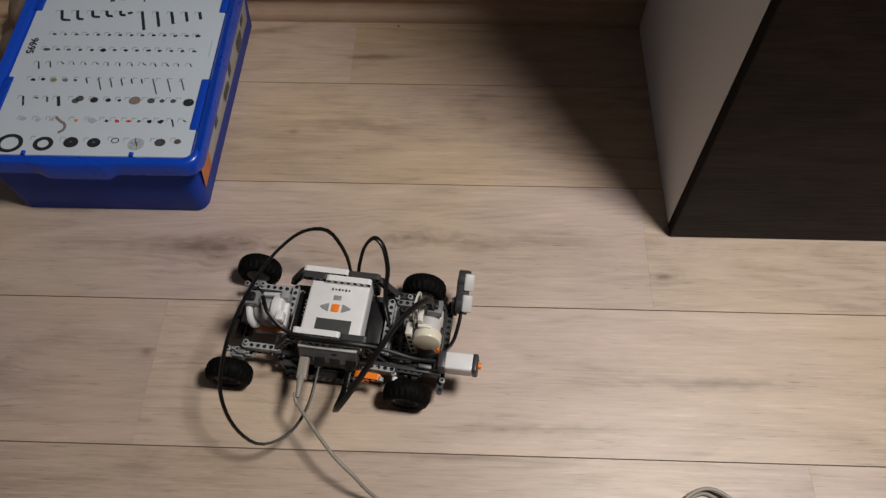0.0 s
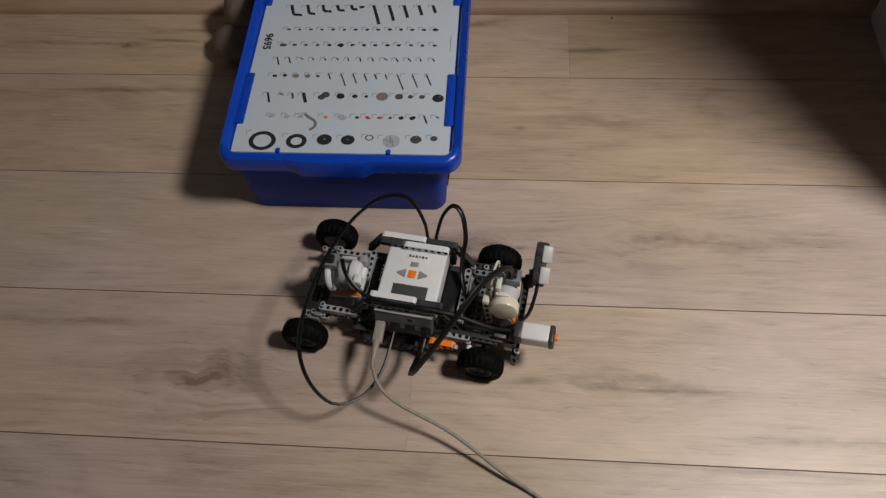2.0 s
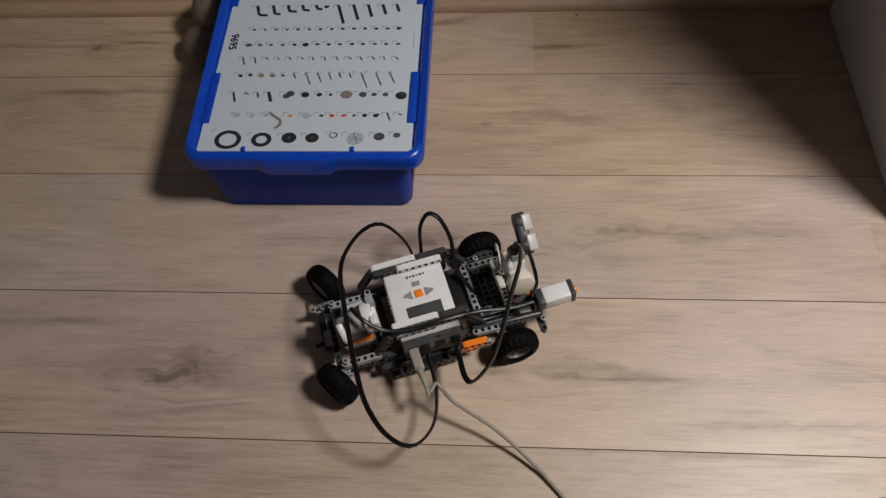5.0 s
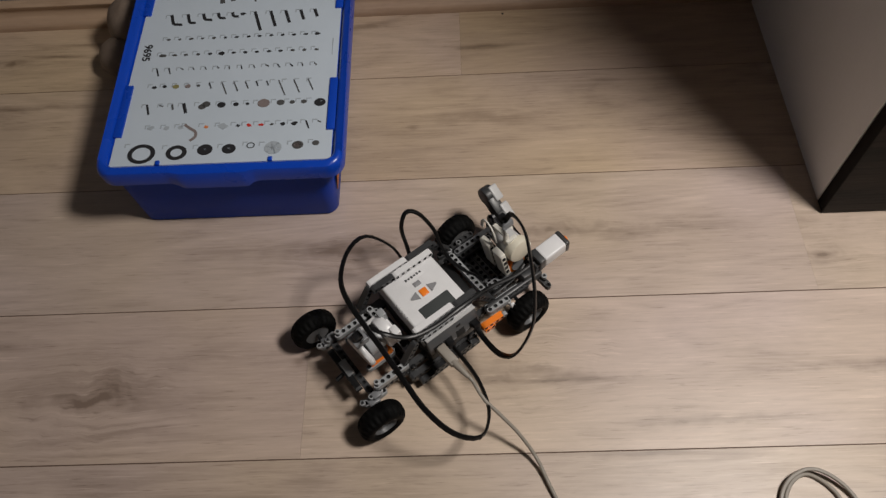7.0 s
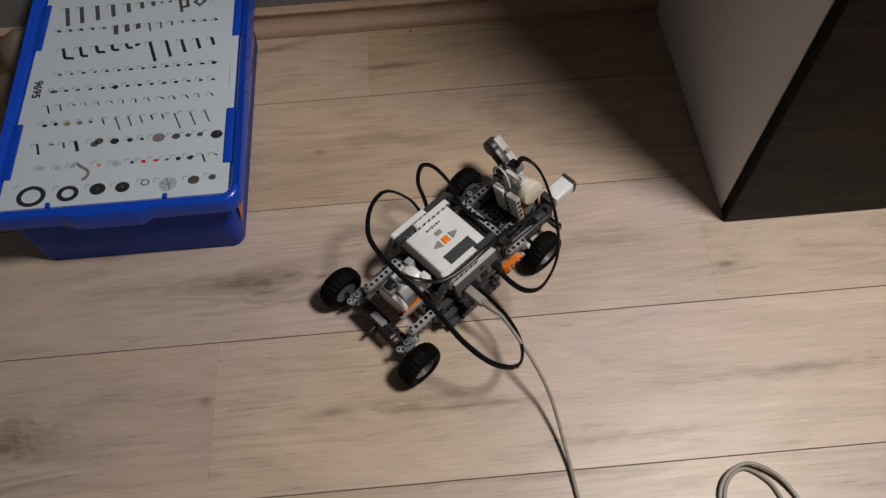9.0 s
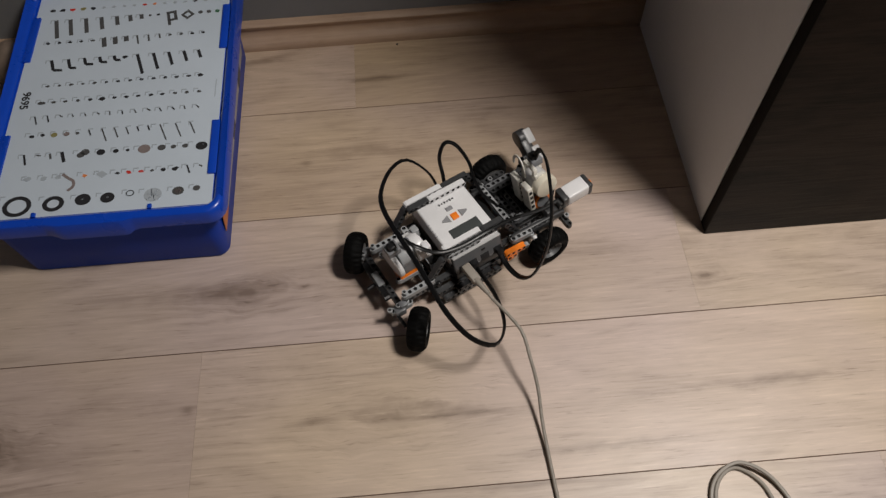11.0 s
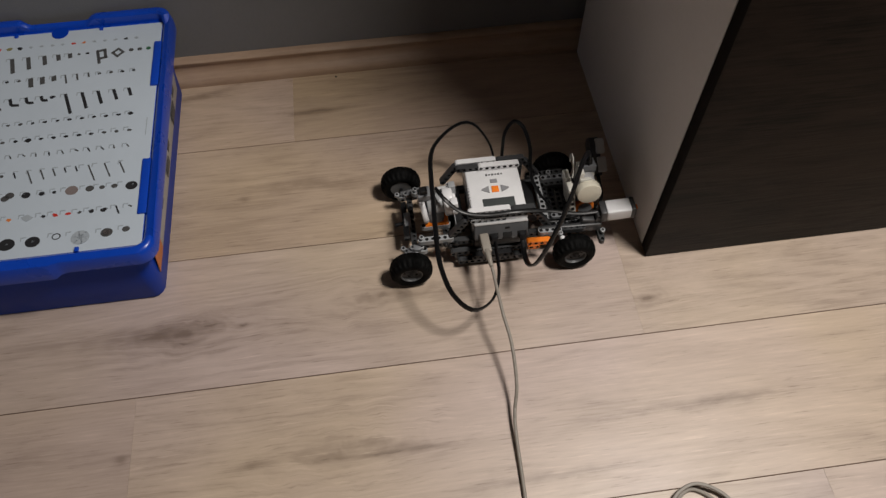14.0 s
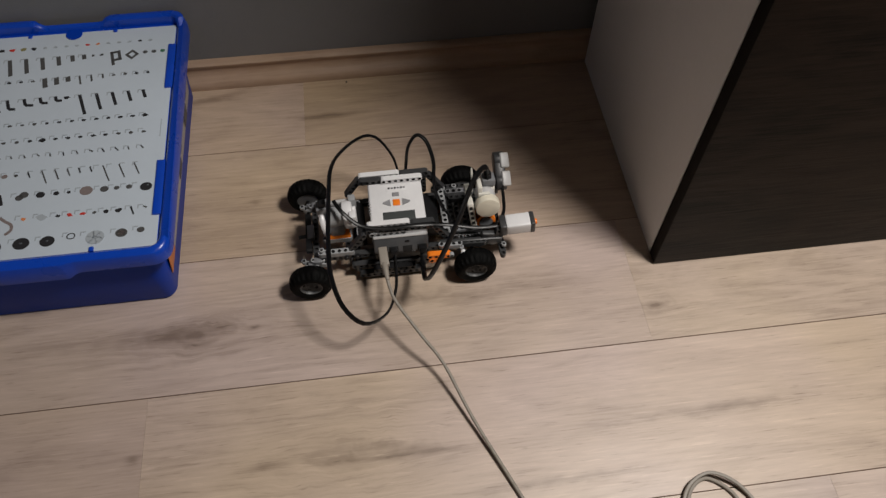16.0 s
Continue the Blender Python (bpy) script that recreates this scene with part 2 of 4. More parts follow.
M_YINK = surface("yellow_ink", (0.22, 0.20, 0.08), 0.6, vary=0.1, scale=400)
M_GREEN = surface("green_ink", (0.03, 0.12, 0.06), 0.6, vary=0.1, scale=400)
M_OINK = surface("orange_ink", (0.62, 0.20, 0.06), 0.6, vary=0.1, scale=400)
M_LABEL = surface("side_label_paper", (0.40, 0.40, 0.39), 0.35, vary=0.2, scale=70)
M_SLIP = surface("brown_leather", (0.175, 0.132, 0.102), 0.55, vary=0.25, scale=40, bump=0.2, bump_scale=260)

# ---- mesh helpers ----


def part(name, bm, material, parent=None, label="", smooth=True):
    """Links a bmesh as ONE mesh object, under a thing or a part."""
    me = bpy.data.meshes.new(name)
    bmesh.ops.recalc_face_normals(bm, faces=bm.faces)
    bm.to_mesh(me)
    bm.free()
    me.materials.append(material)
    if smooth:
        for p in me.polygons:
            p.use_smooth = True
        me.set_sharp_from_angle(angle=radians(38))
    ob = new(name, me)
    ob.parent = parent
    return tagged(ob, label) if label else ob


def box(bm, center, size, bevel=0.0, rot=(0, 0, 0), seg=2):
    got = bmesh.ops.create_cube(bm, size=1.0)
    vs = got["verts"]
    bmesh.ops.scale(bm, vec=size, verts=vs)
    if bevel:
        es = list({e for v in vs for e in v.link_edges})
        r = bmesh.ops.bevel(bm, geom=es, offset=bevel, segments=seg, affect="EDGES", profile=0.5)
        vs = list({v for f in r["faces"] for v in f.verts} | {v for v in vs if v.is_valid})
    bmesh.ops.transform(bm, matrix=pose(*center, *rot), verts=vs)
    return bm


def cyl(bm, p0, p1, r0, r1=None, seg=24, bevel=0.0):
    p0, p1 = Vector(p0), Vector(p1)
    d = p1 - p0
    got = bmesh.ops.create_cone(bm, cap_ends=True, segments=seg, radius1=r0, radius2=r0 if r1 is None else r1, depth=d.length)
    vs = got["verts"]
    if bevel:
        es = [e for e in {e for v in vs for e in v.link_edges} if any(len(f.verts) > 4 for f in e.link_faces)]
        r = bmesh.ops.bevel(bm, geom=es, offset=bevel, segments=2, affect="EDGES", profile=0.5)
        vs = list({v for f in r["faces"] for v in f.verts} | {v for v in vs if v.is_valid})
    m = Matrix.Translation((p0 + p1) / 2) @ d.to_track_quat("Z", "Y").to_matrix().to_4x4()
    bmesh.ops.transform(bm, matrix=m, verts=vs)
    return bm


def spline(points, steps=8):
    """A smooth curve through the points."""
    P = [Vector(p) for p in points]
    P = [P[0] * 2 - P[1]] + P + [P[-1] * 2 - P[-2]]
    out = []
    for i in range(1, len(P) - 2):
        a, b, c, d = P[i - 1:i + 3]
        for k in range(steps):
            t = k / steps
            out.append(0.5 * ((2 * b) + (c - a) * t + (2 * a - 5 * b + 4 * c - d) * t * t + (3 * b - a - 3 * c + d) * t ** 3))
    return out + [P[-2]]


def sweep(bm, pts, w, h, up=(0, 0, 1), seg=8, caps=True):
    """A band of width w and thickness h along the points; w lies across 'up'."""
    rings, side = [], None
    for i, p in enumerate(pts):
        d = (pts[min(i + 1, len(pts) - 1)] - pts[max(i - 1, 0)]).normalized()
        if side is None:
            side = d.cross(Vector(up)).normalized()
        side = (side - d * side.dot(d)).normalized()
        n = d.cross(side)
        rings.append([bm.verts.new(p + side * (w / 2 * math.copysign(abs(math.cos(a)) ** 0.6, math.cos(a))) + n * (h / 2 * math.copysign(abs(math.sin(a)) ** 0.6, math.sin(a))))
                      for a in [2 * math.pi * (k + 0.5) / seg for k in range(seg)]])
    for a, b in zip(rings, rings[1:]):
        for k in range(seg):
            bm.faces.new((a[k], a[(k + 1) % seg], b[(k + 1) % seg], b[k]))
    if caps:
        bm.faces.new(rings[0]), bm.faces.new(rings[-1])
    return bm


def round_rect(hx, hy, r, n=6):
    out = []
    for sx, sy, a0 in ((1, 1, 0), (-1, 1, 90), (-1, -1, 180), (1, -1, 270)):
        for k in range(n + 1):
            a = radians(a0 + 90 * k / n)
            out.append((sx * (hx - r) + r * math.cos(a), sy * (hy - r) + r * math.sin(a)))
    return out


def loft(bm, rings, cap=(True, True)):
    """rings: (z, half x, half y, corner radius)."""
    vs = [[bm.verts.new((x, y, z)) for x, y in round_rect(hx, hy, r)] for z, hx, hy, r in rings]
    n = len(vs[0])
    for a, b in zip(vs, vs[1:]):
        for k in range(n):
            bm.faces.new((a[k], a[(k + 1) % n], b[(k + 1) % n], b[k]))
    if cap[0]:
        bm.faces.new(vs[0][::-1])
    if cap[1]:
        bm.faces.new(vs[-1])
    return bm


def ease(k):
    return k * k * (3 - 2 * k)


def move(bm, m):
    bmesh.ops.transform(bm, matrix=m, verts=bm.verts)
    return bm


# ---- the setting ----
def slab(name, x0, x1, y0, y1, z0, z1, material, label):
    ob = part(name, box(bmesh.new(), ((x0 + x1) / 2, (y0 + y1) / 2, (z0 + z1) / 2), (x1 - x0, y1 - y0, z1 - z0)), material, smooth=False)
    return tagged(ob, label, kind="structure")


WALL_Y, LEFT_X = 0.545, -0.967
floor = slab("floor", LEFT_X, 2.4, -2.2, WALL_Y, -0.03, -0.0012, M_JOINT, "light oak laminate floor with long planks and dark joints")
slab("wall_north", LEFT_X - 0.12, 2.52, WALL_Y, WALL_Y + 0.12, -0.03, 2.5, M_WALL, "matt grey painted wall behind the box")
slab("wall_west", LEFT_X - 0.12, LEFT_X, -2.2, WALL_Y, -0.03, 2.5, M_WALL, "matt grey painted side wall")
# out of view: two walls and a ceiling added to bounce fill light
slab("wall_east", 2.4, 2.52, -2.2, WALL_Y, -0.03, 2.5, M_ROOM, "unseen plain grey wall that closes the room")
slab("wall_south", LEFT_X - 0.12, 2.52, -2.32, -2.2, -0.03, 2.5, M_ROOM, "unseen plain grey wall that closes the room")
slab("ceiling", LEFT_X - 0.12, 2.52, -2.32, WALL_Y + 0.12, 2.5, 2.6, M_ROOM, "unseen plain grey ceiling that closes the room")

SKIRT = [(0, 0), (0.022, 0), (0.0225, 0.007), (0.0215, 0.0115), (0.0180, 0.0150), (0.0125, 0.0185), (0.0090, 0.0230), (0.0080, 0.0285), (0.0090, 0.0340), (0.0120, 0.0380), (0.0125, 0.0415), (0.0095, 0.0445), (0.003, 0.0460), (0, 0.046)]


def skirting(name, a, b, inward, label):
    bm = bmesh.new()
    ends = []
    for p in (a, b):
        ends.append([bm.verts.new((p[0] + inward[0] * d, p[1] + inward[1] * d, z)) for d, z in SKIRT])
    n = len(SKIRT)
    for k in range(n):
        bm.faces.new((ends[0][k], ends[0][(k + 1) % n], ends[1][(k + 1) % n], ends[1][k]))
    bm.faces.new(ends[0]), bm.faces.new(ends[1][::-1])
    return tagged(part(name, bm, M_SKIRT), label, kind="structure")


skirting("baseboard_north", (LEFT_X, WALL_Y), (2.4, WALL_Y), (0, -1), "oak-coloured moulded baseboard along the grey wall")
skirting("baseboard_west", (LEFT_X, -2.2), (LEFT_X, WALL_Y - 0.024), (1, 0), "oak-coloured moulded baseboard along the side wall")


# ---- the cabinet ----
def cabinet():
    thing = tagged(new("cabinet"), "tall cabinet with white sides and a dark wenge front", "cabinet")
    thing.location = (0.5, 0.112, 0)
    w, d, h = 0.60, 0.406, 1.90
    part("side_panel", box(bmesh.new(), (0.009, 0.022 + (d - 0.022) / 2, h / 2), (0.018, d - 0.022, h), 0.0008), M_CAB, thing, "white melamine side panel")
    part("side_panel", box(bmesh.new(), (w - 0.009, 0.022 + (d - 0.022) / 2, h / 2), (0.018, d - 0.022, h), 0.0008), M_CAB, thing, "white melamine side panel")
    part("top_panel", box(bmesh.new(), (w / 2, 0.022 + (d - 0.022) / 2, h - 0.009), (w - 0.040, d - 0.026, 0.018), 0.0008), M_CAB, thing)
    part("back_panel", box(bmesh.new(), (w / 2, d - 0.006, h / 2), (w - 0.040, 0.004, h - 0.04), 0.0005), M_CAB, thing)
    part("bottom_panel", box(bmesh.new(), (w / 2, 0.022 + (d - 0.022) / 2, 0.03), (w - 0.040, d - 0.026, 0.018), 0.0008), M_CAB, thing)
    door = part("door", box(bmesh.new(), (w / 2, 0.0095, h / 2 + 0.001), (w, 0.019, h - 0.002), 0.0007), M_WENGE, thing, "dark wenge front panel")
    part("edge_band", box(bmesh.new(), (-0.0004, 0.0095, h / 2 + 0.001), (0.0012, 0.0186, h - 0.004), 0.0003), M_EDGE, door, "black edge band")
    return thing


cabinet()


# ---- the storage box ----
def storage_box():
    thing = tagged(new("storage_box"), "blue plastic storage box with a rimmed lid, standing against the wall", "storage box")
    thing.location = (-0.2705, 0.332, 0)
    bm = loft(bmesh.new(), [(0.0, 0.131, 0.190, 0.014), (0.003, 0.133, 0.192, 0.016), (0.060, 0.137, 0.194, 0.018), (0.112, 0.142, 0.196, 0.022)], (True, True))
    move(bm, Matrix.Translation((-0.005, -0.001, 0)))
    part("tub", bm, M_TUB, thing, "tapering blue tub, its blue deepened for shade")
    lid = new("lid")
    lid.parent = thing
    lid.matrix_basis = pose(0, -0.205, 0.117, 1.6, 0, 0) @ Matrix.Translation((0, 0.205, 0))
    # the rim: a rolled lip round a sunken tray
    # in front its middle swells into a finger lip, and at the back it dips between two grips
    bm = bmesh.new()
    steps = [-0.090, -0.066, -0.059, -0.052, -0.046, -0.040, -0.020, 0.0, 0.020, 0.028, 0.034, 0.040, 0.047, 0.055, 0.090]
    rings = []
    for z, hx, hy, r, lip, drop in ((-0.016, 0.1490, 0.2045, 0.020, 0.8, 0.0048), (-0.013, 0.1530, 0.2085, 0.022, 1.0, 0.0052), (0.002, 0.1540, 0.2090, 0.022, 1.0, 0.0022), (0.008, 0.1520, 0.2065, 0.021, 0.7, 0.0),
                                    (0.0105, 0.1485, 0.2020, 0.019, 0.2, 0.0), (0.0100, 0.1450, 0.1975, 0.016, 0, 0), (0.0070, 0.1415, 0.1945, 0.012, 0, 0), (0.0030, 0.1405, 0.1935, 0.010, 0, 0)):
        base = round_rect(hx, hy, r)
        line = base[:7] + [(x, hy) for x in steps[::-1]] + base[7:21] + [(x, -hy) for x in steps] + base[21:]
        ring = []
        for x, y in line:
            mid = ease(min(max((x + 0.062) / 0.018, 0), 1)) * ease(min(max((0.044 - x) / 0.012, 0), 1))
            zz = z
            if y < -0.9 * hy:
                y, zz = y - 0.0042 * lip * mid, z - drop * mid
            elif y > 0.185:
                y, zz = y + 0.003 - 0.0075 * lip * mid, z + (0.0085 * (1 - mid) if z > 0.004 else 0)
            ring.append(bm.verts.new((x, y, zz)))
        rings.append(ring)
    for p, q in zip(rings, rings[1:]):
        for k in range(len(p)):
            bm.faces.new((p[k], p[(k + 1) % len(p)], q[(k + 1) % len(p)], q[k]))
    bm.faces.new(rings[-1])
    rim = part("rim", bm, M_BLUE, lid, "glossy rolled blue rim")
    # tabs that hold the printed sheet
    for x, y, sx, sy in ((-0.1355, -0.105, 0.011, 0.085), (0.1355, -0.105, 0.011, 0.085), (-0.1355, 0.108, 0.011, 0.085), (0.1355, 0.108, 0.011, 0.085)):
        bm = box(bmesh.new(), (x, y, 0.0048), (sx, sy, 0.0036), 0.0010)
        part("sheet_tab", bm, M_BLUE, lid)
    for x, y in ((-0.077, -0.189), (0.063, -0.189), (-0.067, 0.189), (0.052, 0.189)):
        part("sheet_tab", box(bmesh.new(), (x, y, 0.0048), (0.0052, 0.0062, 0.0034), 0.0009), M_BLUE, lid)
    # a disc in the deepened blue paints the recess's shade
    part("finger_hole", cyl(bmesh.new(), (-0.006, 0.188, 0.0030), (-0.006, 0.188, 0.0052), 0.0115, seg=28), M_TUB, lid, "finger recess as a disc of shade-deepened blue")
    # a printed label on the long side
    bm = box(bmesh.new(), (0, 0, 0), (0.0010, 0.30, 0.062), 0.0003)
    lab = part("side_label", move(bm, pose(0.1355, 0.005, 0.066, 0, 8.2, 0)), M_LABEL, thing, "shiny printed side label")
    part("label_corner", move(box(bmesh.new(), (0, 0, 0), (0.0012, 0.038, 0.060), 0.0003), pose(0.1359, -0.158, 0.066, 0, 8.2, 0)), M_OINK, thing, "orange label corner")
    for k in range(7):
        part("label_print", move(box(bmesh.new(), (0, 0, 0), (0.0008, 0.016 + 0.006 * (k % 3), 0.014 + 0.008 * (k % 2)), 0.0002), pose(0.1364, -0.085 + 0.034 * k, 0.066 + 0.012 * math.sin(2.1 * k), 0, 8.2, 0)), M_GINK, lab)
    return thing, lid


BOX, LID = storage_box()


# ---- the printed parts sheet in the lid ----
def parts_sheet():
    thing = tagged(new("parts_sheet"), "pale printed sheet with rows of small pictures in the lid", "printed sheet")
    bpy.context.view_layer.update()
    thing.matrix_basis = LID.matrix_world.copy()
    Z = 0.0042
    part("paper", box(bmesh.new(), (0, 0, 0.0035), (0.276, 0.383, 0.0012), 0.0003), M_PAPER, thing, "pale blue-grey paper", smooth=False)
    rng = random.Random(5)

    def put(bm, material):
        part("print", bm, material, thing, smooth=False)

    def flat(pts):
        bm = bmesh.new()
        top = [bm.verts.new((x, y, Z + 0.00035)) for x, y in pts]
        low = [bm.verts.new((x, y, Z - 0.0002)) for x, y in pts]
        n = len(pts)
        bm.faces.new(top)
        for k in range(n):
            bm.faces.new((top[k], low[k], low[(k + 1) % n], top[(k + 1) % n]))
        return bm

    def bar(x, y, length, width, tilt, material):
        c, s = math.cos(radians(tilt)), math.sin(radians(tilt))
        q = [(-width / 2, 0), (width / 2, 0), (width / 2, -length), (-width / 2, -length)]
        put(flat([(x + a * c - b * s, y + a * s + b * c) for a, b in q]), material)

    def disc(x, y, r, material, squash=0.85, n=14):
        put(flat([(x + r * math.cos(2 * math.pi * k / n), y + squash * r * math.sin(2 * math.pi * k / n)) for k in range(n)]), material)

    def ring(x, y, r, r2, material, squash=0.85, n=22):
        bm = bmesh.new()
        v = [[bm.verts.new((x + q * math.cos(2 * math.pi * k / n), y + squash * q * math.sin(2 * math.pi * k / n), z)) for k in range(n)] for q, z in ((r, Z), (r, Z + 0.0004), (r2, Z + 0.0004), (r2, Z))]
        for a, b in zip(v, v[1:]):
            for k in range(n):
                bm.faces.new((a[k], a[(k + 1) % n], b[(k + 1) % n], b[k]))
        put(bm, material)

    def blob(x, y, r, material):
        n = 9
        put(flat([(x + r * rng.uniform(0.6, 1.25) * math.cos(2 * math.pi * k / n), y + r * rng.uniform(0.45, 0.85) * math.sin(2 * math.pi * k / n)) for k in range(n)]), material)

    def corner(x, y, size=0.0065):
        """The pale angle mark that stands before each picture."""
        put(flat([(x, y), (x + size, y), (x + size, y - 0.0013), (x + 0.0014, y - 0.0013), (x + 0.0014, y - size * 0.9), (x, y - size * 0.9)]), M_PINK)

    def bent(x, y, a, b, w, material):
        c, s = math.cos(radians(16)), math.sin(radians(16))
        q = [(0, 0), (w, 0), (w, -a + w), (w + b * 0.6, -a - b * 0.25 + w), (w + b * 0.6, -a - b * 0.25), (w * 0.6, -a), (0, -a + w)]
        put(flat([(x + u * c - v * s, y + u * s + v * c) for u, v in q]), material)

    # rows from the front edge to the back
    y = -0.175
    for x, r, hole in ((-0.100, 0.0175, 0.0118), (-0.056, 0.0132, 0.0074)):
        ring(x, y + 0.001, r, hole, M_INK), corner(x - r - 0.006, y + r)
    for x, r in ((-0.0205, 0.0098), (0.0095, 0.0088)):
        disc(x, y + 0.004, r, M_INK), disc(x, y + 0.0045, 0.0016, M_PINK), corner(x - r - 0.006, y + 0.012)
    ring(0.0365, y + 0.008, 0.0052, 0.0040, M_INK), corner(0.026, y + 0.014)
    disc(0.065, y + 0.003, 0.0110, M_PINK, 0.9)
    for k in range(6):
        bar(0.065 + 0.001 * math.cos(k), y + 0.003 + 0.001 * math.sin(k), 0.0095, 0.0014, 60 * k + 10, M_PAPER)
    corner(0.047, y + 0.013), disc(0.0955, y + 0.006, 0.0072, M_GINK), disc(0.0955, y + 0.006, 0.0045, M_TAN), corner(0.082, y + 0.013)
    disc(0.118, y + 0.008, 0.0046, M_GINK), corner(0.108, y + 0.014)
    y = -0.136
    for i, x in enumerate((-0.103, -0.083, -0.065)):
        corner(x, y + 0.007), blob(x + 0.008, y + 0.002, 0.0048, M_PINK)
    sp = spline([(-0.052, y + 0.006, Z), (-0.045, y, Z), (-0.037, y - 0.006, Z), (-0.036, y - 0.014, Z), (-0.042, y - 0.020, Z)], 4)
    put(sweep(bmesh.new(), sp, 0.0046, 0.0007, seg=4), M_TAN)
    corner(-0.056, y + 0.008)
    for x, mt, r in ((-0.024, M_OINK, 0.0036), (-0.003, M_PINK, 0.0065), (0.017, M_INK, 0.0030), (0.031, M_RED, 0.0038), (0.046, M_RED, 0.0032), (0.060, M_GINK, 0.0026), (0.074, M_INK, 0.0036), (0.089, M_INK, 0.0044)):
        corner(x - 0.010, y + 0.007), blob(x, y + 0.001, r, mt)
    bar(0.103, y + 0.005, 0.013, 0.0020, 20, M_INK), bar(0.118, y + 0.004, 0.005, 0.0018, 60, M_GINK), corner(0.096, y + 0.007), corner(0.111, y + 0.007)
    y = -0.101
    bar(-0.107, y + 0.006, 0.017, 0.0026, 16, M_INK), bar(-0.091, y + 0.004, 0.006, 0.0018, 75, M_GINK), bar(-0.074, y + 0.005, 0.009, 0.0026, 16, M_GINK), bar(-0.059, y + 0.006, 0.017, 0.0042, 18, M_INK)
    for x in (-0.114, -0.093, -0.080, -0.066, -0.045, -0.017, 0.003, 0.019, 0.032, 0.055, 0.072, 0.087, 0.101):
        corner(x, y + 0.007)
    disc(-0.034, y - 0.001, 0.0050, M_GINK), disc(-0.029, y + 0.003, 0.0056, M_GINK)
    for x, r, mt in ((-0.009, 0.0054, M_INK), (0.010, 0.0036, M_INK), (0.025, 0.0024, M_INK), (0.046, 0.0080, M_TAN), (0.068, 0.0052, M_GINK), (0.083, 0.0034, M_GINK), (0.098, 0.0038, M_GINK)):
        disc(x, y + 0.001, r, mt)
    disc(0.119, y - 0.001, 0.0075, M_INK), disc(0.121, y + 0.001, 0.0012, M_PINK)
    y = -0.067
    blob(-0.103, y + 0.001, 0.0042, M_INK), disc(-0.089, y + 0.002, 0.0028, M_INK), disc(-0.074, y + 0.001, 0.0042, M_YINK), disc(-0.058, y + 0.001, 0.0038, M_TAN), disc(-0.044, y + 0.001, 0.0024, M_GINK)
    for x, ln in ((-0.030, 0.010), (-0.013, 0.022), (0.003, 0.017), (0.018, 0.013), (0.032, 0.009), (0.046, 0.009), (0.062, 0.028), (0.082, 0.024), (0.101, 0.020)):
        bar(x, y + 0.005, ln, 0.0017, 22, M_GINK if ln > 0.01 else M_INK)
    for k in range(14):
        corner(-0.112 + 0.0162 * k, y + 0.007)
    y = -0.038
    for k in range(14):
        x = -0.105 + 0.0163 * k
        corner(x - 0.006, y + 0.006)
        if k < 2:
            bar(x, y + 0.005, 0.014 - 0.003 * k, 0.0018, 18, M_INK)
        else:
            bar(x, y + 0.004, rng.uniform(0.004, 0.007), 0.0017, rng.uniform(10, 60), M_INK if k in (7, 10, 11) else M_GINK)
    y = -0.010
    for k in range(14):
        x = -0.101 + 0.0161 * k
        corner(x - 0.008, y + 0.006), blob(x, y, 0.0032 + 0.0016 * (k in (5, 0)), M_GINK if k in (0, 1, 2, 3, 11, 12, 13) else M_INK)
    y = 0.019
    for k in range(14):
        x = -0.098 + 0.0158 * k
        corner(x - 0.008, y + 0.005), blob(x, y, 0.0030 + 0.0010 * (k == 13), M_INK if k > 4 else M_GINK)
    y = 0.058
    for k, (a, b2) in enumerate(((0.022, 0.016), (0.020, 0.010), (0.015, 0.013), (0.013, 0.010), (0.011, 0.008))):
        x = -0.103 + 0.0235 * k - 0.001 * k * k * 0.5
        bent(x, y + 0.008, a, b2, 0.0042, M_INK), corner(x - 0.006, y + 0.009)
    blob(0.000, y + 0.005, 0.0042, M_INK)
    for x, ln in ((0.017, 0.038), (0.039, 0.031), (0.060, 0.025), (0.081, 0.020), (0.101, 0.015)):
        bar(x, y + 0.008, ln, 0.0042, 17, M_INK), corner(x - 0.007, y + 0.009)
    y = 0.098
    for k in range(15):
        x = -0.112 + 0.0155 * k
        corner(x - 0.006, y + 0.005)
        if 5 <= k <= 7:
            bar(x, y + 0.005, 0.018 - 0.004 * (k - 5), 0.0064, 10, M_GINK)
        elif 8 <= k <= 10:
            bar(x, y + 0.005, 0.017 - 0.004 * (k - 8), 0.0024, 12, M_GINK)
        else:
            blob(x, y + 0.001, 0.0030, M_INK if k not in (4, 11, 12) else M_GINK)
    y = 0.138
    for x, ln in ((-0.108, 0.036), (-0.088, 0.032), (-0.066, 0.029), (-0.044, 0.024), (-0.022, 0.018), (-0.003, 0.012), (0.013, 0.009)):
        bar(x, y + 0.006, ln, 0.0056, 11, M_GINK), corner(x - 0.008, y + 0.007)
    blob(0.026, y + 0.003, 0.0028, M_GINK), blob(0.038, y + 0.003, 0.0028, M_INK)
    bar(0.051, y + 0.007, 0.027, 0.0042, 11, M_GINK), bar(0.061, y + 0.007, 0.017, 0.0042, 11, M_GINK)
    bar(0.056, y + 0.008, 0.0040, 0.014, 11, M_GINK), bar(0.059, y - 0.007, 0.0040, 0.014, 11, M_GINK)
    ring(0.080, y - 0.001, 0.0098, 0.0050, M_GINK, 1.0, 4)
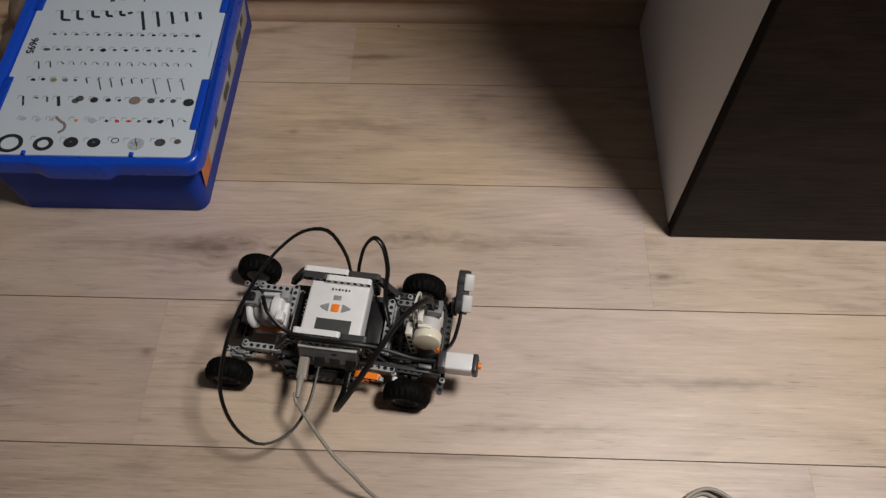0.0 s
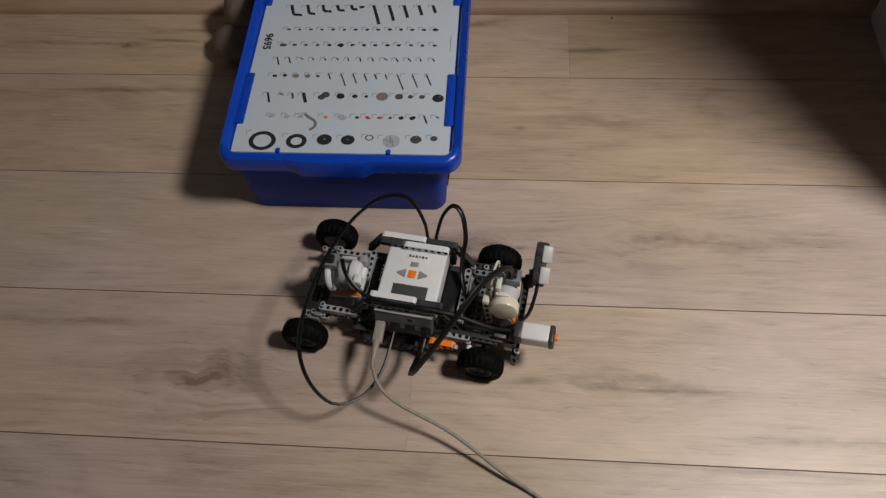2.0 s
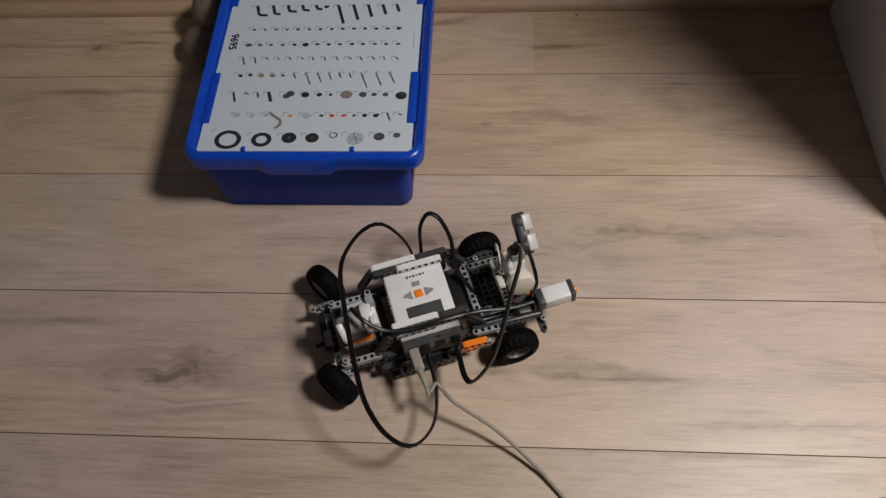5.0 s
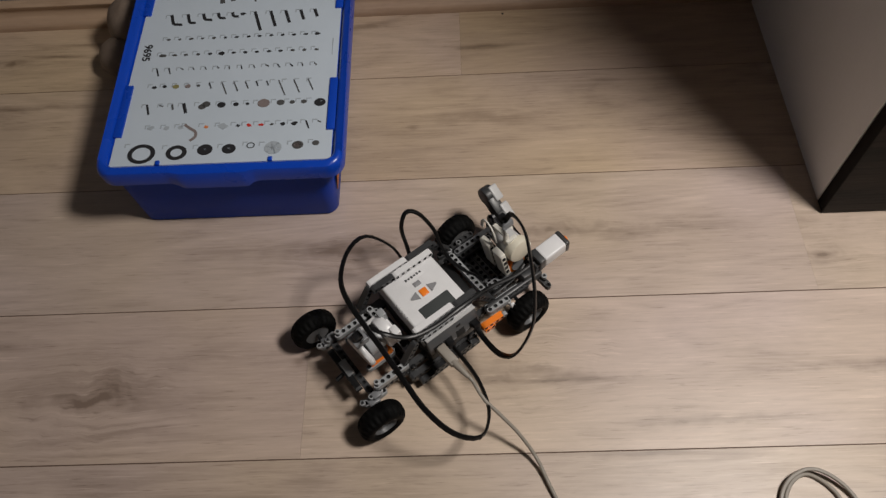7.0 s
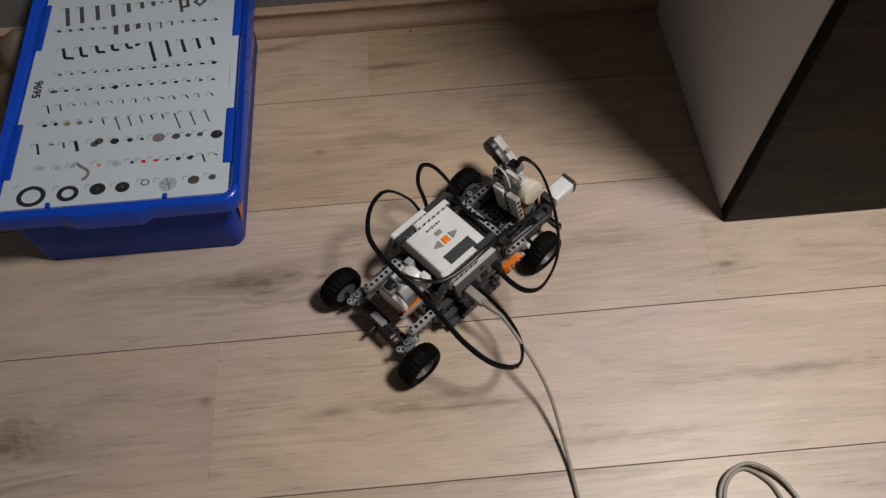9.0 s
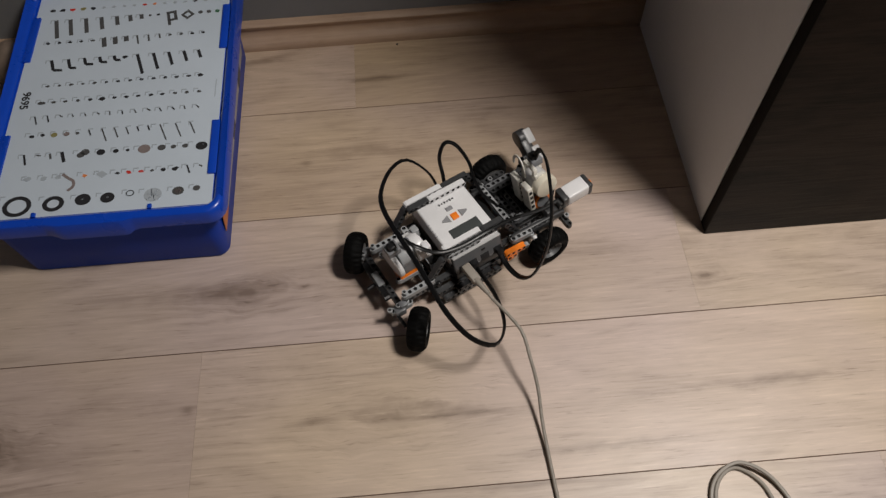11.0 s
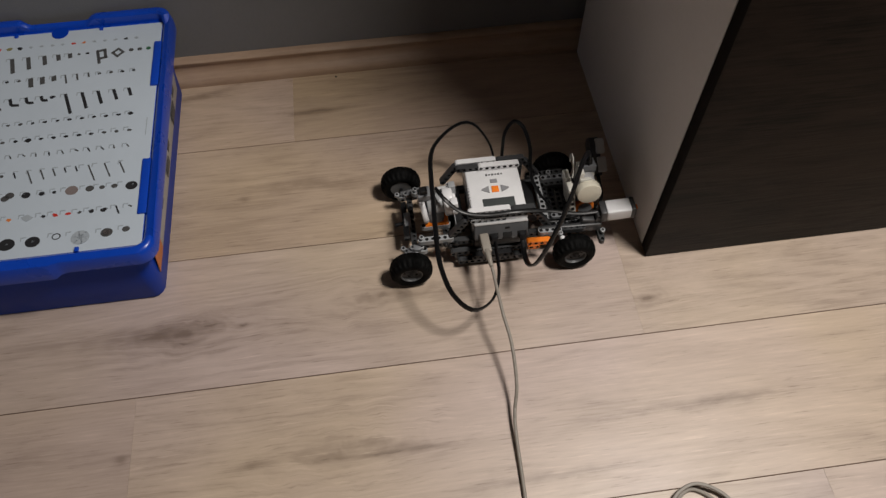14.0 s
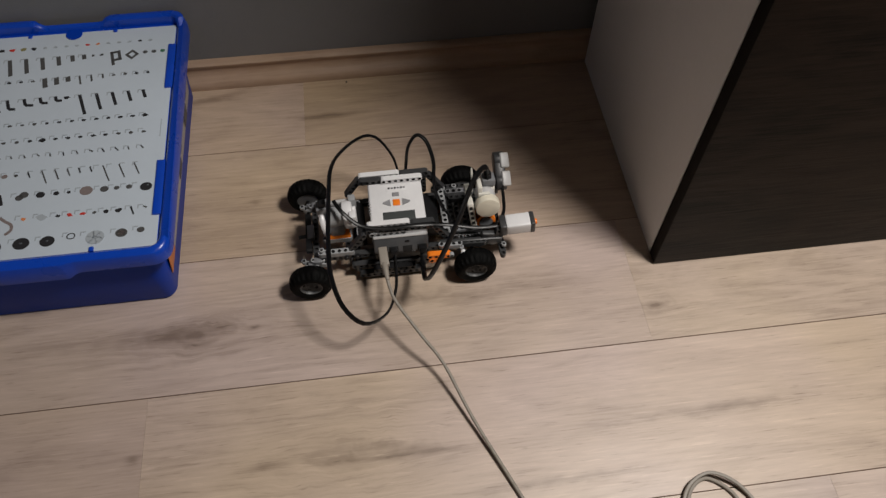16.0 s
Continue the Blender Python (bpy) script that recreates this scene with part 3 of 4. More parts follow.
    for x, mt in ((0.098, M_GINK), (0.110, M_GINK), (0.122, M_GREEN)):
        disc(x, y + 0.002, 0.0034, mt)
    y = 0.164
    for k, mt in enumerate((M_INK, M_INK, M_RED, M_YINK, M_INK, M_PINK, M_PINK, M_PINK, M_PINK, M_RED, M_OINK, M_PINK, M_PINK, M_PINK, M_INK, M_PINK)):
        x = -0.117 + 0.0147 * k
        blob(x, y, 0.0045 if k < 5 else 0.0030, mt)
    # the set number, reading towards the front edge
    fc = bpy.data.curves.new("number", "FONT")
    fc.body, fc.size, fc.extrude, fc.align_x, fc.align_y = "9695", 0.0150, 0.0002, "CENTER", "CENTER"
    fc.offset = 0.0003
    tmp = bpy.data.objects.new("number", fc)
    me = bpy.data.meshes.new_from_object(tmp)
    me.materials.clear()
    me.materials.append(M_INK)
    num = new("number", me)
    num.parent = thing
    num.matrix_basis = pose(-0.1235, -0.004, Z + 0.0004, 0, 0, -90)
    part("print", box(bmesh.new(), (0.130, -0.006, Z), (0.0011, 0.030, 0.0006)), M_PINK, thing, smooth=False)
    return thing


parts_sheet()


# ---- the brown slipper behind the box ----
def slipper():
    thing = tagged(new("slipper"), "dark brown rounded leather slipper lying behind the blue box", "slipper")
    thing.location = (-0.485, 0.43, 0)
    bm = bmesh.new()
    for k, (cx, cy, cz, rx, ry, rz) in enumerate(((0.0, 0.0, 0.026, 0.042, 0.037, 0.030), (0.014, 0.043, 0.048, 0.040, 0.041, 0.046))):
        got = bmesh.ops.create_uvsphere(bm, u_segments=28, v_segments=16, radius=1)
        for v in got["verts"]:
            n = 0.05 * noise.noise(v.co * 2.3 + Vector((k * 5, 0, 0)))
            v.co = Vector((cx + v.co.x * rx * (1 + n), cy + v.co.y * ry * (1 + n), max(cz + v.co.z * rz * (1 + n), 0.004)))
    part("upper", bm, M_SLIP, thing, "worn brown leather upper")
    bm = loft(bmesh.new(), [(0.0, 0.030, 0.046, 0.026), (0.003, 0.032, 0.048, 0.028), (0.006, 0.031, 0.047, 0.027)])
    part("sole", move(bm, pose(0.006, 0.022, 0)), M_BLACK, thing, "thin black sole")
    return thing


slipper()


# ---- a dark crumb on the floor by the wall ----
def crumb():
    bm = bmesh.new()
    bmesh.ops.create_icosphere(bm, subdivisions=1, radius=0.0017)
    for v in bm.verts:
        v.co = Vector((v.co.x * 1.2, v.co.y, v.co.z * 0.7 + 0.0011)) * (1 + 0.2 * noise.noise(v.co * 900))
    thing = tagged(part("crumb", bm, M_INK), "tiny dark crumb on the oak floor by the baseboard", "crumb")
    thing.location = (0.102, 0.515, 0.0001)
    return thing


crumb()


# ---- the robot car ----
ROBOT = tagged(new("robot_car"), "small wheeled robot of grey beams, white controller and black cables", "toy robot")
MM = 0.001


def v3(*p):
    return tuple(c * MM for c in p)


def beam_mesh(n, w=7.6):
    """A beam of n holes along x; the holes run along z."""
    bm = bmesh.new()
    P, h, r, dep = 8.0, w / 2, 2.5, 3.5
    for side in (1, -1):
        z = 3.7 * side
        for i in range(n):
            cx = (i - (n - 1) / 2) * P
            sq = []
            for k in range(8):
                a = math.pi / 4 * k
                x, y = math.cos(a), math.sin(a)
                m = max(abs(x), abs(y))
                x, y = x / m, y / m
                if (i == n - 1 and x > 0.5) or (i == 0 and x < -0.5):
                    x, y = math.cos(a), math.sin(a)
                    sq.append((cx + x * h, y * h))
                else:
                    sq.append((cx + x * P / 2, y * h))
            out = [bm.verts.new((x * MM, y * MM, z * MM)) for x, y in sq]
            rim = [bm.verts.new(((cx + r * math.cos(math.pi / 4 * k)) * MM, r * math.sin(math.pi / 4 * k) * MM, z * MM)) for k in range(8)]
            low = [bm.verts.new(((cx + r * math.cos(math.pi / 4 * k)) * MM, r * math.sin(math.pi / 4 * k) * MM, (z - dep * side) * MM)) for k in range(8)]
            for k in range(8):
                j = (k + 1) % 8
                bm.faces.new((out[k], out[j], rim[j], rim[k]))
                # hole walls and floors get the near-black, as painted shade
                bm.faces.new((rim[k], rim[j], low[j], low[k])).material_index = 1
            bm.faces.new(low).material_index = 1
    bmesh.ops.remove_doubles(bm, verts=bm.verts, dist=1e-6)
    bmesh.ops.holes_fill(bm, edges=[], sides=0)
    edge = [e for e in bm.edges if e.is_boundary]
    bmesh.ops.bridge_loops(bm, edges=edge)
    return bm


BEAMS = {}


def beam(p0, p1, n, material, parent=None, turn=0, name="beam"):
    """A beam between two points in millimetres; turn: degrees about its length (0: holes up)."""
    key = (n, material.name)
    if key not in BEAMS:
        me = bpy.data.meshes.new("beam")
        bm = beam_mesh(n)
        bmesh.ops.recalc_face_normals(bm, faces=bm.faces)
        bm.to_mesh(me)
        bm.free()
        me.materials.append(material)
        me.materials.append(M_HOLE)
        BEAMS[key] = me
    ob = new(name, BEAMS[key])
    a, b = Vector(v3(*p0)), Vector(v3(*p1))
    ob.parent = parent or ROBOT
    d = (b - a).normalized()
    zx = Vector((0, 0, 1)) if abs(d.z) < 0.9 else Vector((1, 0, 0))
    yy = zx.cross(d).normalized()
    zz = d.cross(yy)
    m = Matrix((d, yy, zz)).transposed().to_4x4()
    ob.matrix_basis = Matrix.Translation((a + b) / 2) @ m @ pose(0, 0, 0, turn)
    return ob


def rbox(name, c, size, material, bevel=1.0, rot=(0, 0, 0), parent=None, label="", seg=2):
    return part(name, box(bmesh.new(), v3(*c), v3(*size), bevel * MM, rot, seg), material, parent or ROBOT, label)


def rcyl(name, p0, p1, r, material, parent=None, label="", bevel=0.0, seg=24, r1=None):
    return part(name, cyl(bmesh.new(), v3(*p0), v3(*p1), r * MM, None if r1 is None else r1 * MM, seg, bevel * MM), material, parent or ROBOT, label)


def pin(x, y, z, axis, material=None, parent=None):
    """A connector end: a ring, its bore a near-black plug for the shade inside."""
    a = Vector(axis)
    p = Vector((x, y, z))
    ob = rcyl("connector", p - a * 2.5, p + a * 2.5, 3.4, material or M_LGREY, parent, bevel=0.5, seg=14)
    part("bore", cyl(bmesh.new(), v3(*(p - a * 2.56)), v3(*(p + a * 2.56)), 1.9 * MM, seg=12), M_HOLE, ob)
    return ob


def wheel(name, label):
    """Axle along y, centre at the origin; hub face towards -y."""
    hub = tagged(new(name), label)
    prof = [(-0.0085, 0.0140), (-0.0108, 0.0152), (-0.0122, 0.0178), (-0.0124, 0.0205), (-0.0116, 0.0230), (-0.0099, 0.0252), (-0.0074, 0.0269), (-0.0040, 0.0279), (-0.0010, 0.0281), (0.0010, 0.0281), (0.0040, 0.0279), (0.0074, 0.0269), (0.0099, 0.0252), (0.0116, 0.0230), (0.0124, 0.0205), (0.0112, 0.0160), (0.0085, 0.0140)]
    bm, n = bmesh.new(), 96

    def groove(y, r, k):
        """Radius with the tread's staggered grooves."""
        if r < 0.0240:
            return r
        if abs(y) < 0.002:
            return r
        return r - (0.0015 if (k + (2 if y > 0 else 0)) % 4 < 2 else 0)
    rings = [[bm.verts.new((groove(y, r, k) * math.cos(2 * math.pi * k / n), y, groove(y, r, k) * math.sin(2 * math.pi * k / n))) for k in range(n)] for y, r in prof]
    for a, b in zip(rings + [rings[-1]], rings[1:] + [rings[0]]):
        if a is not b:
            for k in range(n):
                bm.faces.new((a[k], a[(k + 1) % n], b[(k + 1) % n], b[k]))
    part("tyre", bm, M_RUBBER, hub, "ribbed black rubber tyre")
    bm = bmesh.new()
    prof = [(-0.0095, 0.0146), (-0.0098, 0.0134), (-0.0050, 0.0122), (-0.0030, 0.0085), (-0.0055, 0.0055), (-0.0075, 0.0045), (-0.0040, 0.0022)]
    rings = [[bm.verts.new((r * math.cos(2 * math.pi * k / 28), y, r * math.sin(2 * math.pi * k / 28))) for k in range(28)] for y, r in prof]
    for a, b in zip(rings, rings[1:]):
        for k in range(28):
            bm.faces.new((a[k], a[(k + 1) % 28], b[(k + 1) % 28], b[k]))
    bm.faces.new(rings[-1])
    back = [bm.verts.new((0.0146 * math.cos(2 * math.pi * k / 28), 0.0100, 0.0146 * math.sin(2 * math.pi * k / 28))) for k in range(28)]
    for k in range(28):
        bm.faces.new((rings[0][k], rings[0][(k + 1) % 28], back[(k + 1) % 28], back[k]))
    bm.faces.new(back)
    rim = part("rim", bm, M_RIM, hub, "silver-grey dished rim")
    for k in range(6):
        a = math.pi / 3 * k
        # near-black cylinders paint the shade of the hub holes
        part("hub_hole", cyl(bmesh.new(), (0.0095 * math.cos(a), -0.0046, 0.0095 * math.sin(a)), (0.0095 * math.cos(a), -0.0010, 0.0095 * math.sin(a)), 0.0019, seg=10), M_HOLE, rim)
    return hub


WHEELS = []
for k, (nm, x, y, out) in enumerate((("front", -121, -77, -1), ("front", -121, 66, 1), ("rear", 95, -77, -1), ("rear", 95, 64, 1))):
    w = wheel("wheel", "black rubber wheel with a grey rim")
    w.parent = ROBOT
    WHEELS.append((w, x * MM, y * MM, out, nm == "front"))

# controller
BRICK = rbox("controller", (0, 2.5, 66), (72, 95, 26), M_WHITE, 3.0, label="white programmable controller", seg=3)
rbox("battery_case", (0, -2, 43), (71, 103, 20), M_DGREY, 2.0, parent=BRICK, label="dark grey lower case")
rbox("side_seam", (0, 2.5, 55.5), (72.8, 95.8, 2.0), M_LGREY, 0.4, parent=BRICK)
rbox("screen", (1.5, -24, 79.0), (42, 19, 0.8), M_SCREEN, 0.25, parent=BRICK, label="dark lcd screen")
rbox("button", (0, 0, 79.4), (9.4, 10, 2.0), M_ORANGE, 0.8, parent=BRICK, label="orange square button")
rbox("button", (0, 13.5, 79.3), (9.4, 6.2, 1.8), M_BTN, 0.8, parent=BRICK, label="grey button")
for s in (-1, 1):
    bm = bmesh.new()
    tri = [(s * 8, -5.4), (s * 18, -0.6), (s * 18, 1.2), (s * 8, 5.6)]
    a = [bm.verts.new(v3(x, y, 78.8)) for x, y in tri]
    b = [bm.verts.new(v3(x, y, 80.2)) for x, y in tri]
    for k in range(4):
        bm.faces.new((a[k], a[(k + 1) % 4], b[(k + 1) % 4], b[k]))
    bm.faces.new(b), bm.faces.new(a[::-1])
    part("button", bm, M_BTN, BRICK, "grey arrow button", smooth=False)
for k in range(5):
    rbox("grille", (-34.6, -14 + 5 * k, 78.2), (5.5, 1.0, 1.8), M_BTN, 0.2, (0, 20, 0), BRICK)
for k in range(6):
    rbox("nameplate_bar", (-8 + 4.0 * k, 24.5, 79.02), (2.6, 3.4 - (k % 2), 0.3), M_DGREY, 0.1, parent=BRICK)
rbox("nameplate", (1.5, 23.5, 78.95), (28, 7.5, 0.3), M_WHITE, 0.1, parent=BRICK)
# socket end
PORT = rbox("socket_panel", (0, -51, 60), (71, 7, 25), M_PANEL, 2.6, (-24, 0, 0), BRICK, "dark grey socket panel", 3)
rbox("socket_lip", (0, -47.4, 71.6), (70, 7, 2.6), M_SENSOR, 0.9, (-24, 0, 0), BRICK)
for x in (-10, 8, 27):
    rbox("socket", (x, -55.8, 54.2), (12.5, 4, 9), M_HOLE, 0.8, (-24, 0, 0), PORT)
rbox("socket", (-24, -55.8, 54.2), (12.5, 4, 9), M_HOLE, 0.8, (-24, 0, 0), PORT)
rbox("socket_block", (0, -52, 43), (70, 14, 14), M_BLACK, 1.5, parent=BRICK)
rbox("socket_mark", (8, -52.6, 64.5), (6, 1.2, 3), M_BLACK, 0.2, (-24, 0, 0), PORT)

# beams clamping the controller
beam((-45, 45, 84), (6, 45, 84), 7, M_WHITE, turn=90), beam((-17, 35.5, 84), (37, 35.5, 84), 7, M_WHITE, turn=90)
beam((-46, 37, 83), (-18, 37, 83), 4, M_DGREY, turn=90), beam((8, 44, 83.5), (46, 44, 83.5), 5, M_DGREY, turn=90)
beam((-44, 45, 76), (44, 45, 76), 11, M_DGREY, turn=90), beam((40, 44, 46), (40, 44, 80), 5, M_DGREY, turn=90)
beam((-41, -36.5, 84), (13, -36.5, 84), 7, M_WHITE, turn=90), beam((14, -38, 83), (46, -38, 83), 4, M_DGREY, turn=90)
beam((-44, -42, 81), (44, -42, 81), 11, M_DGREY, turn=90), beam((-40, -43, 76), (8, -43, 76), 6, M_LGREY, turn=90)
beam((-66, -45, 47), (-45, -44, 79), 5, M_DGREY, turn=90), beam((-66, 42, 52), (-46, 43, 83), 5, M_DGREY, turn=90)
beam((46, -44, 80), (66, -46, 48), 5, M_DGREY, turn=90), beam((46, 43, 80), (66, 40, 50), 5, M_DGREY, turn=90)
# long chassis beams
for y in (-47, 36):
    beam((-104, y, 38), (8, y, 38), 15, M_DGREY, turn=90), beam((16, y, 38), (132, y, 38), 15, M_DGREY, turn=90)
    beam((-104, y - 4 * (y > 0), 46), (-65, y - 4 * (y > 0), 46), 6, M_LGREY)
beam((-66, -56, 26), (36, -56, 26), 13, M_DGREY, turn=90), beam((-66, 46, 26), (36, 46, 26), 13, M_DGREY, turn=90)
beam((-58, -63, 14), (30, -63, 14), 11, M_DGREY, turn=90), beam((-40, -63, 22), (18, -63, 22), 7, M_BLACK, turn=90)
for x in (-58, -30, 0, 30):
    beam((x, -60, 18), (x, 44, 18), 13, M_DGREY)
beam((64, -44, 44), (64, 34, 44), 9, M_LGREY), beam((62, -36, 53), (62, 28, 53), 9, M_LGREY), beam((72, 30, 50), (104, 30, 50), 5, M_MGREY), beam((73, -44, 38), (73, 34, 38), 9, M_DGREY)
beam((133, -74, 36), (133, 46, 36), 15, M_DGREY), beam((125, -60, 44), (125, 36, 44), 11, M_DGREY)
beam((48, -50, 45), (108, -52, 45), 7, M_LGREY), beam((52, -57, 52), (76, -58, 52), 4, M_LGREY), beam((84, -56, 51), (108, -57, 51), 4, M_DGREY)
beam((128, -52, 44), (128, -52, 68), 4, M_DGREY, turn=90), beam((48, 42, 45), (108, 42, 45), 7, M_DGREY)
beam((-52, -40, 46), (-52, 34, 46), 9, M_LGREY), beam((-58, -2, 56), (-58, 32, 56), 5, M_LGREY)
# cross members under the two motors
beam((-69, -40, 34), (-69, 30, 34), 9, M_DGREY)
for x in (82, 91, 100, 109, 117):
    beam((x, -40, 33), (x, 32, 33), 9, M_MGREY if x in (82, 91, 109) else M_DGREY)
beam((-98, -22, 42), (-66, -22, 42), 5, M_LGREY), beam((-98, 20, 44), (-66, 20, 44), 5, M_MGREY)
beam((76, -28, 42), (116, -28, 42), 6, M_MGREY), beam((76, 24, 44), (116, 24, 44), 6, M_DGREY)
rbox("gear_block", (44, 2, 40), (22, 56, 18), M_BLACK, 2.0), rbox("gear_block", (-50, 0, 40), (12, 60, 20), M_BLACK, 2.0)
rbox("gear_cover", (50, 15, 40), (20, 24, 9), M_AMBER, 2.5, label="dark amber gear cover"), rbox("gear_cover", (47, 29, 44), (15, 4, 4), M_ORANGE, 1.2)
rbox("side_plate", (92, -54, 50), (82, 6, 13), M_DGREY, 2.0, (0, 0, -2)), rbox("side_plate", (118, -50, 58), (26, 10, 10), M_DGREY, 2.0, (0, 12, 0))
# steering gear and axles
beam((-112, -46, 28), (-112, 38, 28), 11, M_DGREY), beam((-121, -31, 33), (-121, 26, 33), 8, M_BLACK, turn=90, name="steering_rod")
rcyl("rack_stub", (-135, -5, 29), (-121, -4, 30), 2.6, M_BLACK, seg=10)
rbox("rack", (-118, -3, 34), (9, 22, 8), M_LGREY, 0.8)
for y, s in ((-47, -1), (36, 1)):
    beam((-124, y + 4 * s, 30), (-100, y + 4 * s, 30), 4, M_LGREY), rcyl("stub_axle", (-121, y, 28), (-121, y + 28 * s, 28), 2.4, M_BLACK, seg=10)
    rbox("knuckle", (-116, y + 7 * s, 29), (14, 8, 12), M_MGREY, 1.0), rbox("knuckle", (-110, y + 4 * s, 36), (10, 9, 9), M_MGREY, 1.0)
    for x in (-128, -116, -104):
        pin(x, y + 3 * s, 37, (0, 0, 1))
rcyl("rear_axle", (95, -72, 28), (95, 60, 28), 2.4, M_BLACK, seg=10)
for p in ((-103, 34, 51), (-103, -45, 51), (66, 38, 50), (82, 40, 50), (135, -60, 44), (56, -58, 50), (78, -60, 48)):
    pin(*p, (0, 0, 1))
for p in ((-72, -52, 40), (-58, -52, 40), (-66, -50, 32), (120, -52, 40), (104, -53, 40)):
    pin(*p, (0, 1, 0), M_BLACK)
# orange clip, small blue pin
beam((36, -66, 46), (60, -67, 46), 4, M_ORANGE, turn=90, name="clip_beam")
beam((36, -67, 38.5), (48, -67, 38.5), 2, M_ORANGE, turn=90, name="clip_beam")
pin(64, -69, 47, (0, 1, 0), M_LGREY), pin(80, -66, 45, (0, 1, 0), M_WHITE)
for x in (-10, 27):
    rbox("plug", (x, -60, 55), (9, 12, 8.5), M_BLACK, 1.0, (-24, 0, 0), label="black cable plug")


# motors
def motor(base, name_label, shell, far_disc):
    m = tagged(new("motor"), name_label)
    m.parent = ROBOT
    m.matrix_basis = base
    rbox("gear_case", (0, 1, 2), (23, 22, 30), M_MGREY, 5, parent=m, label="grey gear case", seg=3)
    part("drum", cyl(bmesh.new(), v3(0, -24, 18), v3(0, -11, 18), (18.5 if far_disc else 16.0) * MM, seg=40, bevel=0.0022), shell if far_disc else M_CREAM, m, "round motor drum")
    part("collar", cyl(bmesh.new(), v3(0, -12, 18), v3(0, 10, 18), 13 * MM, seg=28, bevel=0.001), M_SENSOR if not far_disc else M_LGREY, m)
    if far_disc:
        part("end_plate", move(cyl(bmesh.new(), (0, -0.0038, 0), (0, 0.0038, 0), 0.0215, seg=40, bevel=0.0032), pose(*v3(2, 16, 11), -3, 0, 4)), shell, m, "domed white end plate")
        # a stepped white frame beside the controller
        rbox("frame", (0, -24, 18), (40, 8, 9), shell, 1.5, (0, 0, 0), m, "white plastic frame")
        rbox("frame", (-14, -24, 30), (12, 9, 12), shell, 1.5, (0, 0, 0), m), rbox("frame", (13, -25, 27), (10, 9, 18), M_LGREY, 1.5, (0, 0, 0), m)
        rbox("fin", (16, -8, 24), (5, 24, 10), M_SENSOR, 1.6, (0, 0, 0), m, "white plastic rib")
    else:
        # two upright fins; near-black blocks along the narrow side paint their shaded holes
        for y, h in ((-9, 44), (13, 46)):
            rbox("fin", (-19, y, 1), (8, 17, h), shell, 1.6, (0, -8, 0), m, "upright white fin", 3)
            for z in (-12, -3, 6, 15):
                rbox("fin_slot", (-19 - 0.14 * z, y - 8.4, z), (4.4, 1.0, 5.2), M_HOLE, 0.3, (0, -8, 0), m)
        rbox("shell", (2, 12, 16), (24, 18, 26), shell, 5, parent=m, label="white plastic motor shell", seg=3)
        # a bent bracket from the drum up to the socket, and a thin hoop behind it
        for c, size in (((-9, -9, 36), (6, 5, 16)), ((-9, 0, 43), (6, 20, 4)), ((-4, -12, 33), (15, 5, 6)), ((-9, 10, 40), (6, 4, 9))):
            rbox("bracket", c, size, shell, 1.2, (0, 0, 0), m, "bent plastic bracket")
        hoop = [v3(-16 + 2 * math.cos(a), 14 + 15 * math.cos(a), 30 + 20 * math.sin(a)) for a in [math.pi * k / 8 for k in range(9)]]
        part("hoop", sweep(bmesh.new(), spline(hoop, 3), 0.0042, 0.0022, (1, 0, 0)), shell, m, "thin white hoop")
    rbox("plug_socket", (5, 12, 36), (17, 17, 10), M_MGREY, 1.2, parent=m)
    rbox("plug", (4, 12, 43), (9.5, 10, 9), M_BLACK, 1.2, parent=m, label="black cable plug")
    part("drive_hub", cyl(bmesh.new(), v3(0, -14, -16), v3(0, 17 if far_disc else 6, -16), 13 * MM, seg=28, bevel=0.0015), M_ORANGE, m, "orange drive hub")
    part("hub_cover", cyl(bmesh.new(), v3(0, -15.5, -16), v3(0, -13.5, -16), 9 * MM, seg=24), M_MGREY, m)
    return m


motor(pose(*v3(115, -16, 74), -8, 0, 0), "cream and grey drive motor", M_IVORY, False)
motor(pose(*v3(-80, -12, 60), -4, 0, 92), "white and grey steering motor", M_WHITE, True)

# sensors
US = tagged(new("distance_sensor"), "grey sensor with two white rounded windows")
US.parent = ROBOT
US.matrix_basis = pose(*v3(148, 47, 66), 30, 0, 0)
for y in (-15, 15):
    part("eye_case", cyl(bmesh.new(), v3(-9, y, -2), v3(6, y, -2), 12 * MM, seg=28, bevel=0.002), M_DGREY, US)
    rbox("window", (5, y * 0.85, 7.5), (12.5, 21, 6.5), M_SENSOR, 2.0, (0, 12, 0), US, "white window", 3)
rbox("bridge", (-2, 0, -1), (15, 34, 19), M_DGREY, 3, parent=US)
beam((138, 26, 44), (138, 40, 62), 3, M_DGREY, turn=90)
beam((138, 30, 44), (138, 46, 44), 3, M_LGREY)
TS = tagged(new("touch_sensor"), "white bumper sensor with an orange tip")
TS.parent = ROBOT
TS.matrix_basis = pose(*v3(152, -47, 70), 0, -4, -1)
rbox("shell", (2, 0, 0), (33, 21, 19), M_WHITE, 2.4, parent=TS, label="white shell", seg=3)
rbox("end_cap", (20, 0, 0), (7, 22, 20), M_DGREY, 2.4, parent=TS, seg=3), rbox("end_cap", (-18, 0, 0), (9, 21, 20), M_DGREY, 2.0, parent=TS)
rcyl("tip", (21, 0, 0), (27, 0, 0), 3.9, M_ORANGE, TS, "orange push tip", 1.0, 16)
beam((131, -48, 44), (131, -48, 60), 3, M_DGREY, turn=90)


